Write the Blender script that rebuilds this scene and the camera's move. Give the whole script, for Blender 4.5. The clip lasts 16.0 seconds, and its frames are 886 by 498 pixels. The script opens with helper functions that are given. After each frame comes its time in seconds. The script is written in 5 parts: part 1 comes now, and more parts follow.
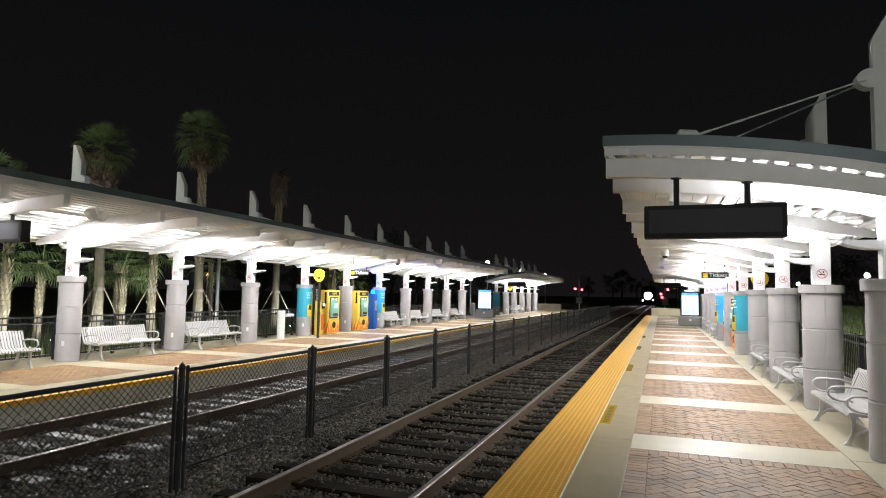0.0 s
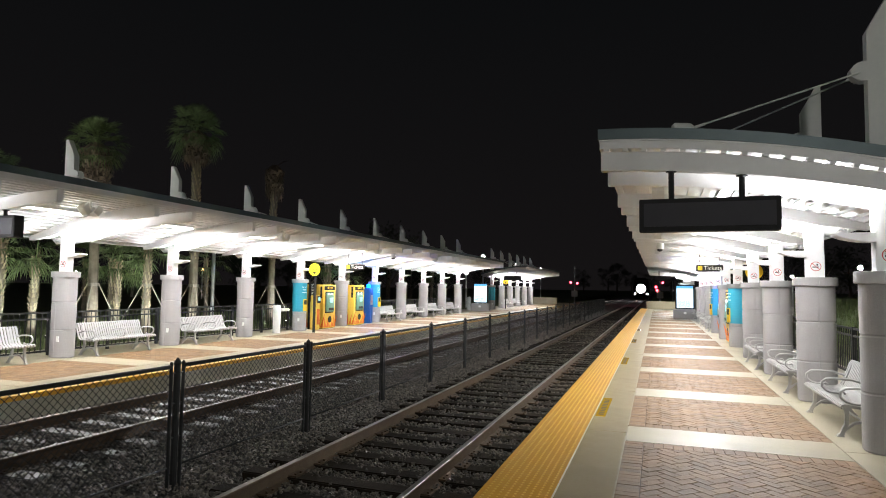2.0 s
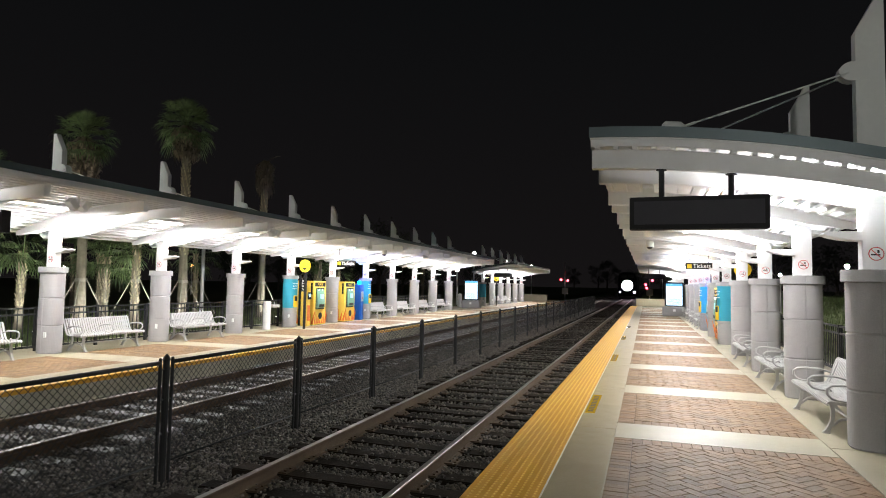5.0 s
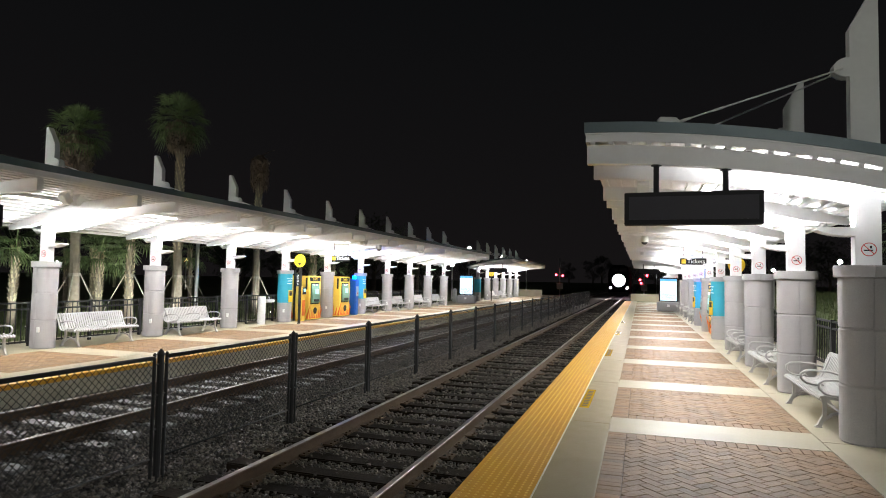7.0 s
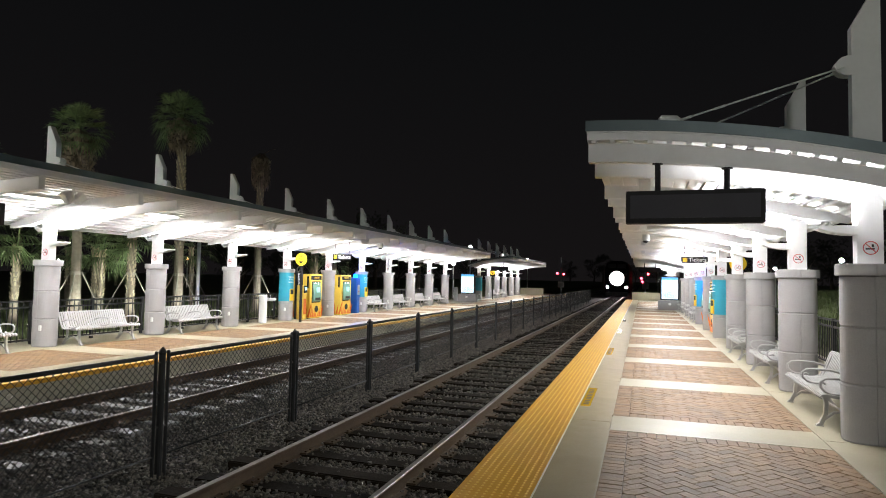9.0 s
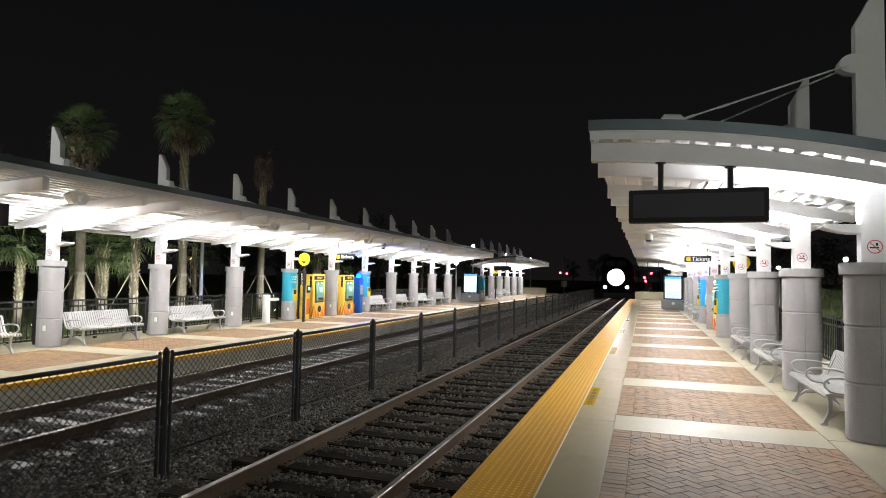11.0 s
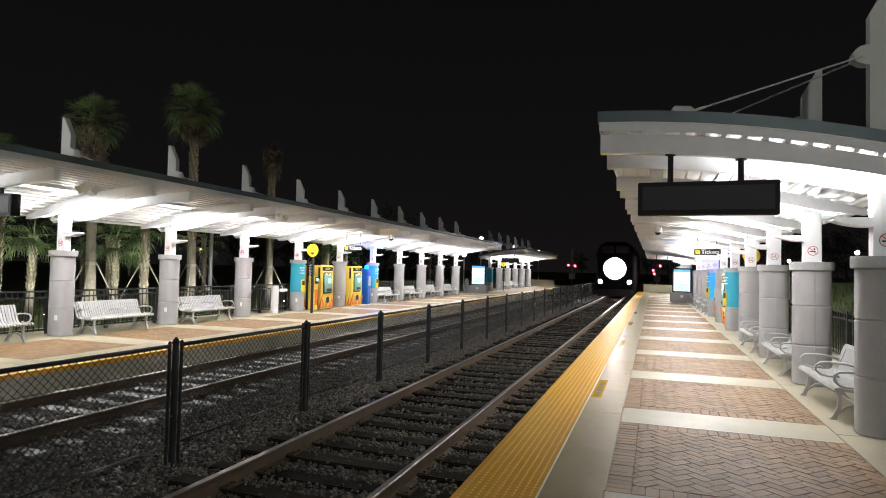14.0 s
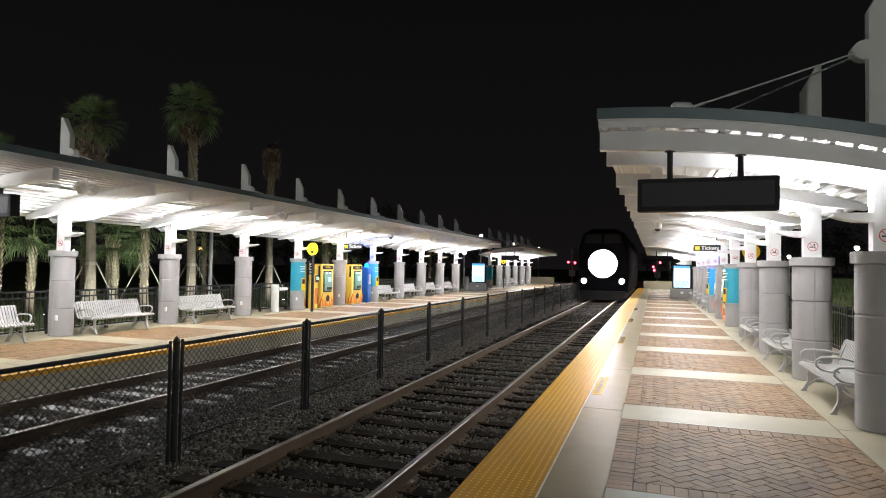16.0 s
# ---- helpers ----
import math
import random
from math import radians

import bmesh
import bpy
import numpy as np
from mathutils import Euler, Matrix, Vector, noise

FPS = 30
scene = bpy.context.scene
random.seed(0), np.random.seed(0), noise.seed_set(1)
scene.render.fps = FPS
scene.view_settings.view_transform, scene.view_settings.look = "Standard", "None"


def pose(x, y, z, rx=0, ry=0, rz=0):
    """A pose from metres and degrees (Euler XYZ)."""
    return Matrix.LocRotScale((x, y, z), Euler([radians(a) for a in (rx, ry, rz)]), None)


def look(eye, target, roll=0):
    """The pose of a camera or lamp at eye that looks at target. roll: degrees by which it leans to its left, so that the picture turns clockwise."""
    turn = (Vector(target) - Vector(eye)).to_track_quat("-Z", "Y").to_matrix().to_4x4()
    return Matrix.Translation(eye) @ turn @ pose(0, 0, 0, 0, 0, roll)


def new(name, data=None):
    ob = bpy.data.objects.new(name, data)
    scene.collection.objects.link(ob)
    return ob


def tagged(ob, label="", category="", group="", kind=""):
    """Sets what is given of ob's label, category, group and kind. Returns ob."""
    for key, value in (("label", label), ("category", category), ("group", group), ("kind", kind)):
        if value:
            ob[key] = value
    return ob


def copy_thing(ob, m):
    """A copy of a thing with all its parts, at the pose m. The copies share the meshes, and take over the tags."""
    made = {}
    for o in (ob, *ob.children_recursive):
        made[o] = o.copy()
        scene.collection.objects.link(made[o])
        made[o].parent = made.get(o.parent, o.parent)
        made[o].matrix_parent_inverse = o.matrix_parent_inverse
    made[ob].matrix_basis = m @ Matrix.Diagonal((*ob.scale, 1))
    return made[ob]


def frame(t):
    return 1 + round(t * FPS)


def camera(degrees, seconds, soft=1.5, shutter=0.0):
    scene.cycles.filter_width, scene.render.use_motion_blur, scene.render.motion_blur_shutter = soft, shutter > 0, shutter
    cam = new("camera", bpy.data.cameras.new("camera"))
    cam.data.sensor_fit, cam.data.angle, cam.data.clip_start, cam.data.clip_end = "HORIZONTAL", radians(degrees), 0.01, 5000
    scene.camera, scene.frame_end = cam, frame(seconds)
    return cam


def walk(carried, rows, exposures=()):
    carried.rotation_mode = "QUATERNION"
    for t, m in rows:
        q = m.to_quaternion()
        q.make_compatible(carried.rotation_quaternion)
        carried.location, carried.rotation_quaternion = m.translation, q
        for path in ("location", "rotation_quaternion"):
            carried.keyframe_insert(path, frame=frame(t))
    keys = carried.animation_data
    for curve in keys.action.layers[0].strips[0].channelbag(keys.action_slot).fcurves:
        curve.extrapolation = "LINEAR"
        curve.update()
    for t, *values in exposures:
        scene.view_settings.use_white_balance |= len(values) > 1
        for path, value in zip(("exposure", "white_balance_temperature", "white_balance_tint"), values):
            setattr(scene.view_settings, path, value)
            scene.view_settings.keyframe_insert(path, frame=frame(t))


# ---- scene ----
cam = camera(72.15, 16.0, soft=1.0)

# The camera is held in one place at eye height and swings a little: seconds, turn left, tilt up, lean.
EYE = (0.0, 0.0, 1.685)
SWINGS = [
    (0, 19.803, 4.185, 1.037), (0.5, 19.777, 4.128, 1.218), (1, 19.636, 4.120, 1.227), (1.5, 19.474, 3.885, 1.041),
    (2, 19.374, 3.635, 0.808), (2.5, 19.194, 3.409, 0.723), (3, 18.952, 3.362, 0.771), (3.5, 18.667, 3.573, 0.784),
    (4, 18.730, 3.453, 0.974), (6.5, 18.117, 3.129, 1.057), (7, 18.052, 2.887, 1.070), (7.5, 18.045, 2.795, 1.022),
    (8, 18.131, 2.937, 1.157), (8.5, 18.069, 2.857, 1.152), (9, 18.161, 2.743, 1.073), (11.5, 18.567, 2.675, 0.963),
    (12, 18.756, 2.467, 0.973), (12.5, 18.804, 2.398, 1.233), (13, 18.903, 2.469, 1.321), (13.5, 19.113, 2.359, 1.278),
    (14, 19.164, 1.915, 1.236), (14.5, 19.094, 1.829, 1.163), (15, 19.109, 1.690, 1.147), (15.5, 19.068, 1.661, 1.040),
    (16, 19.150, 1.708, 0.886)]
walk(cam, [(t, pose(*EYE) @ pose(0, 0, 0, 0, 0, a) @ pose(0, 0, 0, 90 + b) @ pose(0, 0, 0, 0, 0, c)) for t, a, b, c in SWINGS],
     exposures=[(0, 0.55), (9, 0.53), (12.5, 0.44), (16, 0.32)])

# ---- world and light ----
world = bpy.data.worlds.new("night")
scene.world = world
world.use_nodes = True
wt = world.node_tree
sky_co = wt.nodes.new("ShaderNodeTexCoord")
sky_xyz = wt.nodes.new("ShaderNodeSeparateXYZ")
sky_ramp = wt.nodes.new("ShaderNodeValToRGB")
wt.links.new(sky_co.outputs["Generated"], sky_xyz.inputs[0])
wt.links.new(sky_xyz.outputs["Z"], sky_ramp.inputs[0])
# town glow low over the horizon, darker and bluer overhead
sky_ramp.color_ramp.elements[0].position, sky_ramp.color_ramp.elements[0].color = 0.0, (0.0052, 0.0045, 0.0047, 1)
sky_ramp.color_ramp.elements[1].position, sky_ramp.color_ramp.elements[1].color = 0.45, (0.0026, 0.0028, 0.0031, 1)
wt.links.new(sky_ramp.outputs[0], wt.nodes["Background"].inputs[0])
wt.nodes["Background"].inputs[1].default_value = 1.0


def area_lamp(name, m, sx, sy, watts, colour=(1, 0.985, 0.985)):
    d = bpy.data.lights.new(name, "AREA")
    d.shape, d.size, d.size_y, d.energy, d.color = "RECTANGLE", sx, sy, watts, colour
    ob = new(name, d)
    ob.matrix_world = m
    return ob


def spot_lamp(name, eye, target, watts, degrees, colour=(1, 1, 1)):
    d = bpy.data.lights.new(name, "SPOT")
    d.energy, d.shadow_soft_size, d.color = watts, 0.06, colour
    d.spot_size, d.spot_blend = radians(degrees), 0.6
    ob = new(name, d)
    ob.matrix_world = look(eye, target)
    return ob


UPLIGHT, DOWNLIGHT, GROUND_W, ADDED_POLE_W = 155.0, 70.0, 165.0, 800.0

# ---- materials ----
def mat(name, base, rough=0.6, metal=0.0, vary=0.12, fine=40.0, coarse=2.5, bump=0.15, tint=None, spec=0.5, per_object=0.0, glow=None, island=0.0, stretch=None, gloss=0.1):
    """Colour with grain at two scales, stains towards tint, and fine relief."""
    m = bpy.data.materials.new(name)
    m.use_nodes = True
    t = m.node_tree
    b = t.nodes["Principled BSDF"]
    b.inputs["Roughness"].default_value, b.inputs["Metallic"].default_value = rough, metal
    b.inputs["Specular IOR Level"].default_value = spec
    co = t.nodes.new("ShaderNodeTexCoord").outputs["Object"]
    def noise_node(scale, detail=4, axes=None):
        n = t.nodes.new("ShaderNodeTexNoise")
        n.inputs["Scale"].default_value, n.inputs["Detail"].default_value = scale, detail
        src = co
        if axes:
            grain = t.nodes.new("ShaderNodeMapping")
            grain.inputs["Scale"].default_value = axes
            t.links.new(co, grain.inputs["Vector"])
            src = grain.outputs[0]
        t.links.new(src, n.inputs["Vector"])
        return n.outputs["Fac"]

    def mix(fac, a, c):
        n = t.nodes.new("ShaderNodeMix")
        n.data_type = "RGBA"
        if isinstance(fac, float):
            n.inputs[0].default_value = fac
        else:
            t.links.new(fac, n.inputs[0])
        for i, v in ((6, a), (7, c)):
            if isinstance(v, tuple):
                n.inputs[i].default_value = (*v, 1)
            else:
                t.links.new(v, n.inputs[i])
        return n.outputs[2]

    dark = tuple(max(0, c * (1 - 2 * vary)) for c in base)
    light = tuple(min(1, c * (1 + vary)) for c in base)
    col = mix(noise_node(fine), dark, light)
    ramp = t.nodes.new("ShaderNodeMapRange")
    ramp.inputs[1].default_value, ramp.inputs[2].default_value, ramp.inputs[4].default_value = 0.45, 0.75, 0.75
    t.links.new(noise_node(coarse, 6), ramp.inputs[0])
    col = mix(ramp.outputs[0], col, tint or dark)
    if per_object or island:
        if island:
            rnd = t.nodes.new("ShaderNodeNewGeometry").outputs["Random Per Island"]
        else:
            rnd = t.nodes.new("ShaderNodeObjectInfo").outputs["Random"]
        hsv = t.nodes.new("ShaderNodeHueSaturation")
        mr = t.nodes.new("ShaderNodeMapRange")
        k = per_object or island
        mr.inputs[3].default_value, mr.inputs[4].default_value = 1 - k, 1 + k
        t.links.new(rnd, mr.inputs[0])
        t.links.new(mr.outputs[0], hsv.inputs["Value"])
        t.links.new(col, hsv.inputs["Color"])
        col = hsv.outputs[0]
    t.links.new(col, b.inputs["Base Color"])
    if bump:
        n = t.nodes.new("ShaderNodeBump")
        n.inputs["Strength"].default_value, n.inputs["Distance"].default_value = bump, 0.01
        t.links.new(noise_node(fine * 2.5, axes=stretch), n.inputs["Height"])
        t.links.new(n.outputs[0], b.inputs["Normal"])
    r2 = t.nodes.new("ShaderNodeMapRange")
    r2.inputs[3].default_value, r2.inputs[4].default_value = max(0.04, rough - gloss), min(1, rough + 0.02 + gloss)
    t.links.new(noise_node(coarse * 3), r2.inputs[0])
    t.links.new(r2.outputs[0], b.inputs["Roughness"])
    if glow:
        b.inputs["Emission Color"].default_value = (*glow[0], 1)
        b.inputs["Emission Strength"].default_value = glow[1]
    return m


def glow_mat(name, colour, strength):
    m = bpy.data.materials.new(name)
    m.use_nodes = True
    b = m.node_tree.nodes["Principled BSDF"]
    b.inputs["Base Color"].default_value = (*[c * 0.5 for c in colour], 1)
    b.inputs["Emission Color"].default_value = (*colour, 1)
    b.inputs["Emission Strength"].default_value = strength
    return m


WHITE = mat("white_paint", (0.77, 0.78, 0.79), 0.4, vary=0.03, fine=25, bump=0.04, tint=(0.70, 0.70, 0.69))
FIN = mat("pale_grey_paint", (0.72, 0.74, 0.72), 0.5, vary=0.04, fine=20, bump=0.05)
GREEN_METAL = mat("grey_green_roof_metal", (0.10, 0.135, 0.145), 0.45, 0.3, vary=0.06, bump=0.04)
COLUMN = mat("grey_stucco", (0.37, 0.36, 0.36), 0.85, vary=0.10, fine=90, bump=0.45, tint=(0.31, 0.303, 0.303))
CAP = mat("grey_cast_cap", (0.37, 0.363, 0.363), 0.8, vary=0.10, fine=70, bump=0.35)
CONCRETE = mat("pale_concrete", (0.38, 0.345, 0.240), 0.42, vary=0.08, fine=60, coarse=0.9, bump=0.12, tint=(0.27, 0.23, 0.155))
EDGE_CONCRETE = mat("broomed_edge_concrete", (0.355, 0.305, 0.196), 0.33, vary=0.08, fine=50, coarse=1.2, bump=0.18, tint=(0.275, 0.230, 0.140), stretch=(0.09, 0.34, 1.0), gloss=0.13)
FASCIA = mat("platform_edge_concrete", (0.46, 0.44, 0.34), 0.8, vary=0.12, fine=20, coarse=1.2, bump=0.25, tint=(0.27, 0.265, 0.21))
BRICK = mat("red_brown_paver", (0.235, 0.138, 0.062), 0.55, spec=0.35, vary=0.20, fine=70, coarse=1.3, bump=0.40, tint=(0.160, 0.104, 0.052), per_object=0.22)
BRICK_JOINED = mat("red_brown_paver_field", (0.235, 0.138, 0.062), 0.55, spec=0.35, vary=0.20, fine=70, coarse=1.3, bump=0.40, tint=(0.160, 0.104, 0.052), island=0.22)
GROUT = mat("dark_sand_joint", (0.05, 0.04, 0.03), 0.95, vary=0.2, fine=120, bump=0.3)
YELLOW = mat("yellow_tactile", (0.66, 0.335, 0.018), 0.36, vary=0.04, fine=30, coarse=3.5, bump=0.06, tint=(0.62, 0.32, 0.018))
PLATE = mat("glossy_yellow_plate", (0.72, 0.45, 0.03), 0.16, vary=0.06, fine=30, coarse=4.0, bump=0.05, tint=(0.60, 0.36, 0.03), gloss=0.06)
DOME = mat("yellow_dome_pale", (0.88, 0.62, 0.20), 0.32, vary=0.06, fine=30, bump=0.0)
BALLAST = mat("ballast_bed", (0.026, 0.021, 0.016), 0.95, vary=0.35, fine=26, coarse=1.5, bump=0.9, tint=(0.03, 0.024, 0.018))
STONE = mat("ballast_stone", (0.098, 0.086, 0.068), 0.6, vary=0.25, fine=30, bump=0.3, island=0.85)
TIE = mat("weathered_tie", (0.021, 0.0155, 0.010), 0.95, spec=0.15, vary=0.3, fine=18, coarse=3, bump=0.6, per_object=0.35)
# far-track ties: the canopy's glare on them is put into this pale colour
TIE_GLARE = mat("weathered_tie_glare", (0.20, 0.20, 0.195), 0.55, vary=0.3, fine=14, coarse=2.5, bump=0.4, tint=(0.06, 0.055, 0.05), per_object=0.35)
RAIL_SIDE = mat("rusted_rail", (0.074, 0.044, 0.019), 0.7, 0.0, vary=0.2, fine=30, bump=0.3)
RAIL_TOP = mat("polished_rail_head", (0.30, 0.275, 0.24), 0.36, 0.95, vary=0.06, fine=30, bump=0.04)
BLACK_IRON = mat("black_coated_iron", (0.013, 0.014, 0.014), 0.6, 0.0, vary=0.1, bump=0.05)
MESH_WIRE = mat("black_vinyl_wire", (0.014, 0.014, 0.013), 0.5, vary=0.1, bump=0.0)
BENCH = mat("silver_grey_bench_paint", (0.45, 0.45, 0.44), 0.45, 0.25, vary=0.05, fine=60, bump=0.05)
GRASS = mat("night_grass", (0.125, 0.16, 0.055), 0.95, vary=0.35, fine=30, coarse=0.6, bump=0.8, tint=(0.05, 0.05, 0.025))
BLADE = mat("grass_blades", (0.10, 0.14, 0.045), 0.8, vary=0.25, fine=4, bump=0.0, island=0.4)
SCREEN_DARK = mat("dark_display_glass", (0.05, 0.05, 0.06), 0.55, vary=0.05, bump=0.0, spec=0.2)
DARK_PLASTIC = mat("dark_sign_casing", (0.02, 0.02, 0.022), 0.6, vary=0.1, bump=0.04, spec=0.2)
STEEL = mat("galvanised_steel", (0.48, 0.50, 0.50), 0.35, 0.8, vary=0.06, bump=0.05)
TEAL = mat("teal_column_wrap", (0.03, 0.33, 0.46), 0.5, vary=0.05, bump=0.05)
BLUE = mat("blue_call_post", (0.01, 0.10, 0.42), 0.4, vary=0.05, bump=0.02)
MACHINE_YELLOW = mat("golden_yellow_vinyl", (0.85, 0.60, 0.10), 0.4, vary=0.05, bump=0.02)
MACHINE_ORANGE = mat("orange_vinyl", (0.75, 0.17, 0.02), 0.4, vary=0.05, bump=0.02)
MACHINE_TEAL = mat("green_grey_panel", (0.16, 0.34, 0.28), 0.4, vary=0.06, bump=0.02)
SIGN_YELLOW = mat("yellow_sign_face", (0.80, 0.52, 0.02), 0.4, vary=0.03, bump=0.0)
SIGN_WHITE = mat("white_lettering", (0.85, 0.85, 0.85), 0.5, vary=0.02, bump=0.0)
SIGN_RED = mat("red_sign_ring", (0.55, 0.07, 0.08), 0.5, vary=0.03, bump=0.0)
BLACK_INK = mat("black_lettering", (0.015, 0.015, 0.015), 0.5, vary=0.05, bump=0.0)
BARK = mat("palm_bark", (0.26, 0.225, 0.17), 0.9, vary=0.25, fine=16, coarse=4, bump=0.8, tint=(0.12, 0.10, 0.075))
BOOT = mat("cut_frond_bases", (0.40, 0.34, 0.23), 0.85, vary=0.2, fine=20, bump=0.4, island=0.35)
SKIRT = mat("dead_frond_skirt", (0.19, 0.145, 0.105), 0.9, vary=0.25, fine=14, bump=0.3, island=0.45)
FROND = mat("palm_frond", (0.14, 0.20, 0.075), 0.55, vary=0.2, fine=8, bump=0.0, island=0.4)
TIMBER = mat("pale_brace_timber", (0.34, 0.31, 0.25), 0.8, vary=0.15, fine=14, bump=0.3)
DARK_LEAF = mat("distant_leaves", (0.035, 0.055, 0.02), 0.8, vary=0.3, fine=2, bump=0.0, island=0.5)
TRAIN_BODY = mat("train_front_paint", (0.004, 0.004, 0.005), 0.7, vary=0.05, bump=0.03, spec=0.02)
TRAIN_DARK = mat("train_underframe", (0.008, 0.008, 0.009), 0.8, vary=0.2, bump=0.1)
ASPHALT = mat("asphalt", (0.05, 0.05, 0.05), 0.9, vary=0.2, fine=40, bump=0.4)
TUBE = glow_mat("fluorescent_diffuser", (1.0, 0.98, 0.93), 14.0)
POSTER = glow_mat("lit_poster", (0.62, 0.84, 1.0), 1.25)
POSTER_BLUE = glow_mat("lit_poster_blue", (0.12, 0.42, 0.78), 0.9)
SCREEN_LIT = glow_mat("lit_touch_screen", (0.35, 0.75, 0.8), 0.7)
RED_LIGHT = glow_mat("red_signal_lens", (1.0, 0.03, 0.05), 22.0)
BLUE_LIGHT = glow_mat("blue_beacon_lens", (0.0, 0.04, 1.0), 22.0)
GLOBE = glow_mat("street_lamp_globe", (1.0, 0.99, 0.92), 24.0)
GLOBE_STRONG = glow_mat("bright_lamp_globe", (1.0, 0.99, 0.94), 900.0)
AMBER = glow_mat("sodium_lamp", (1.0, 0.45, 0.15), 8.0)
HEADLIGHT = glow_mat("headlight_lens_and_glare", (1.0, 0.90, 0.88), 42.0)


# ---- building helpers ----
def box(bm, x0, x1, y0, y1, z0, z1, bevel=0.0):
    vs = [bm.verts.new((x, y, z)) for x in (x0, x1) for y in (y0, y1) for z in (z0, z1)]
    fs = [bm.faces.new([vs[i] for i in q]) for q in ((0, 1, 3, 2), (4, 6, 7, 5), (0, 4, 5, 1), (2, 3, 7, 6), (0, 2, 6, 4), (1, 5, 7, 3))]
    if bevel:
        es = list({e for f in fs for e in f.edges})
        bmesh.ops.bevel(bm, geom=es, offset=bevel, segments=2, affect="EDGES")


def loft(bm, rings, close=True, cap=True):
    rows = [[bm.verts.new(p) for p in r] for r in rings]
    n = len(rows[0])
    for a, b in zip(rows, rows[1:]):
        for i in range(n if close else n - 1):
            j = (i + 1) % n
            bm.faces.new((a[i], a[j], b[j], b[i]))
    if cap and close:
        bm.faces.new(rows[0][::-1])
        bm.faces.new(rows[-1])


def tube(bm, path, r, n=8):
    """A round bar along a path of points; r may be a list."""
    path = [Vector(p) for p in path]
    rings = []
    for i, p in enumerate(path):
        d = (path[min(i + 1, len(path) - 1)] - path[max(i - 1, 0)]).normalized()
        a = d.orthogonal().normalized() if i == 0 else (a0 - d * a0.dot(d)).normalized()
        a0 = a
        b = d.cross(a)
        rr = r[i] if isinstance(r, (list, tuple)) else r
        rings.append([p + (a * math.cos(2 * math.pi * k / n) + b * math.sin(2 * math.pi * k / n)) * rr for k in range(n)])
    loft(bm, rings)


def disc(bm, c, axis, r, depth, n=20):
    tube(bm, [Vector(c) - Vector(axis) * depth / 2, Vector(c) + Vector(axis) * depth / 2], r, n)


def sheet(bm, pts, axis, a0, a1):
    """A flat outline of (p, q) pushed from a0 to a1 along the axis."""
    def at(p, q, s):
        return {"x": (s, p, q), "y": (p, s, q), "z": (p, q, s)}[axis]
    loft(bm, [[at(p, q, a0) for p, q in pts], [at(p, q, a1) for p, q in pts]])


def mesh_of(bm, name, material, smooth=False):
    bmesh.ops.recalc_face_normals(bm, faces=bm.faces)
    me = bpy.data.meshes.new(name)
    bm.to_mesh(me)
    bm.free()
    me.materials.append(material)
    if smooth:
        for f in me.polygons:
            f.use_smooth = True
    return me


def part(name, bm, material, parent=None, label="", smooth=False):
    ob = new(name, mesh_of(bm, name, material, smooth))
    ob.parent = parent
    return tagged(ob, label)


def shared(name, me, parent, m=None):
    ob = new(name, me)
    ob.parent = parent
    if m is not None:
        ob.matrix_basis = m
    return ob


def scaled(bm, sx, sz):
    for v in bm.verts:
        v.co.x, v.co.z = v.co.x * sx, v.co.z * sz


def thing(name, label, category, group="", m=None):
    ob = tagged(new(name), label, category, group)
    if m is not None:
        ob.matrix_basis = m
    return ob


def lettering(name, text, size, material, parent, m, depth=0.002, label=""):
    """Raised letters as a mesh, centred on the pose's origin, reading along its x."""
    cu = bpy.data.curves.new(name, "FONT")
    cu.body, cu.size, cu.extrude, cu.align_x, cu.align_y = text, size, depth, "CENTER", "CENTER"
    tmp = bpy.data.objects.new(name, cu)
    scene.collection.objects.link(tmp)
    me = bpy.data.meshes.new_from_object(tmp.evaluated_get(bpy.context.evaluated_depsgraph_get()))
    bpy.data.objects.remove(tmp)
    me.materials.clear()
    me.materials.append(material)
    ob = new(name, me)
    ob.parent, ob.matrix_basis = parent, m
    return tagged(ob, label)


# ---- plan ----
MID = -5.17                    # the line half-way between the platforms
EDGE = -1.3875                 # platform edge, near side
COL = 2.36                     # canopy columns, near side
STEP = 3.224                   # column spacing
NEAR0, FAR0 = 7.80, 10.36      # first columns
RAIL_Z, BED_Z = -0.21, -0.40
RAILS = (-2.20, -3.71, -6.63, -8.14)
FENCE_X = -4.726


def far(x):
    return 2 * MID - x


# ---- ground ----
bm = bmesh.new()
box(bm, -1500, 1500, -300, 3000, -1.2, -0.56)
tagged(part("ground", bm, GRASS), "dark rough grass ground", "ground", kind="structure")

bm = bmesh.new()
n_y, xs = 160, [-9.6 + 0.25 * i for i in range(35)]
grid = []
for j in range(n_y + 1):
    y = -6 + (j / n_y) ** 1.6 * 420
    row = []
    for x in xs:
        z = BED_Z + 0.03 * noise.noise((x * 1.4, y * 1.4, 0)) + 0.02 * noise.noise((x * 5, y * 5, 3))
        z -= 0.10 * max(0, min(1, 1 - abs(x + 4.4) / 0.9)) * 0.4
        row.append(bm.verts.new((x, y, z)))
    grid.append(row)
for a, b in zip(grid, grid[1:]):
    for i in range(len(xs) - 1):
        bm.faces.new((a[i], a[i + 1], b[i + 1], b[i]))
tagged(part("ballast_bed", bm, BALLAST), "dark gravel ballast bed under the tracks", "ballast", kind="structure")


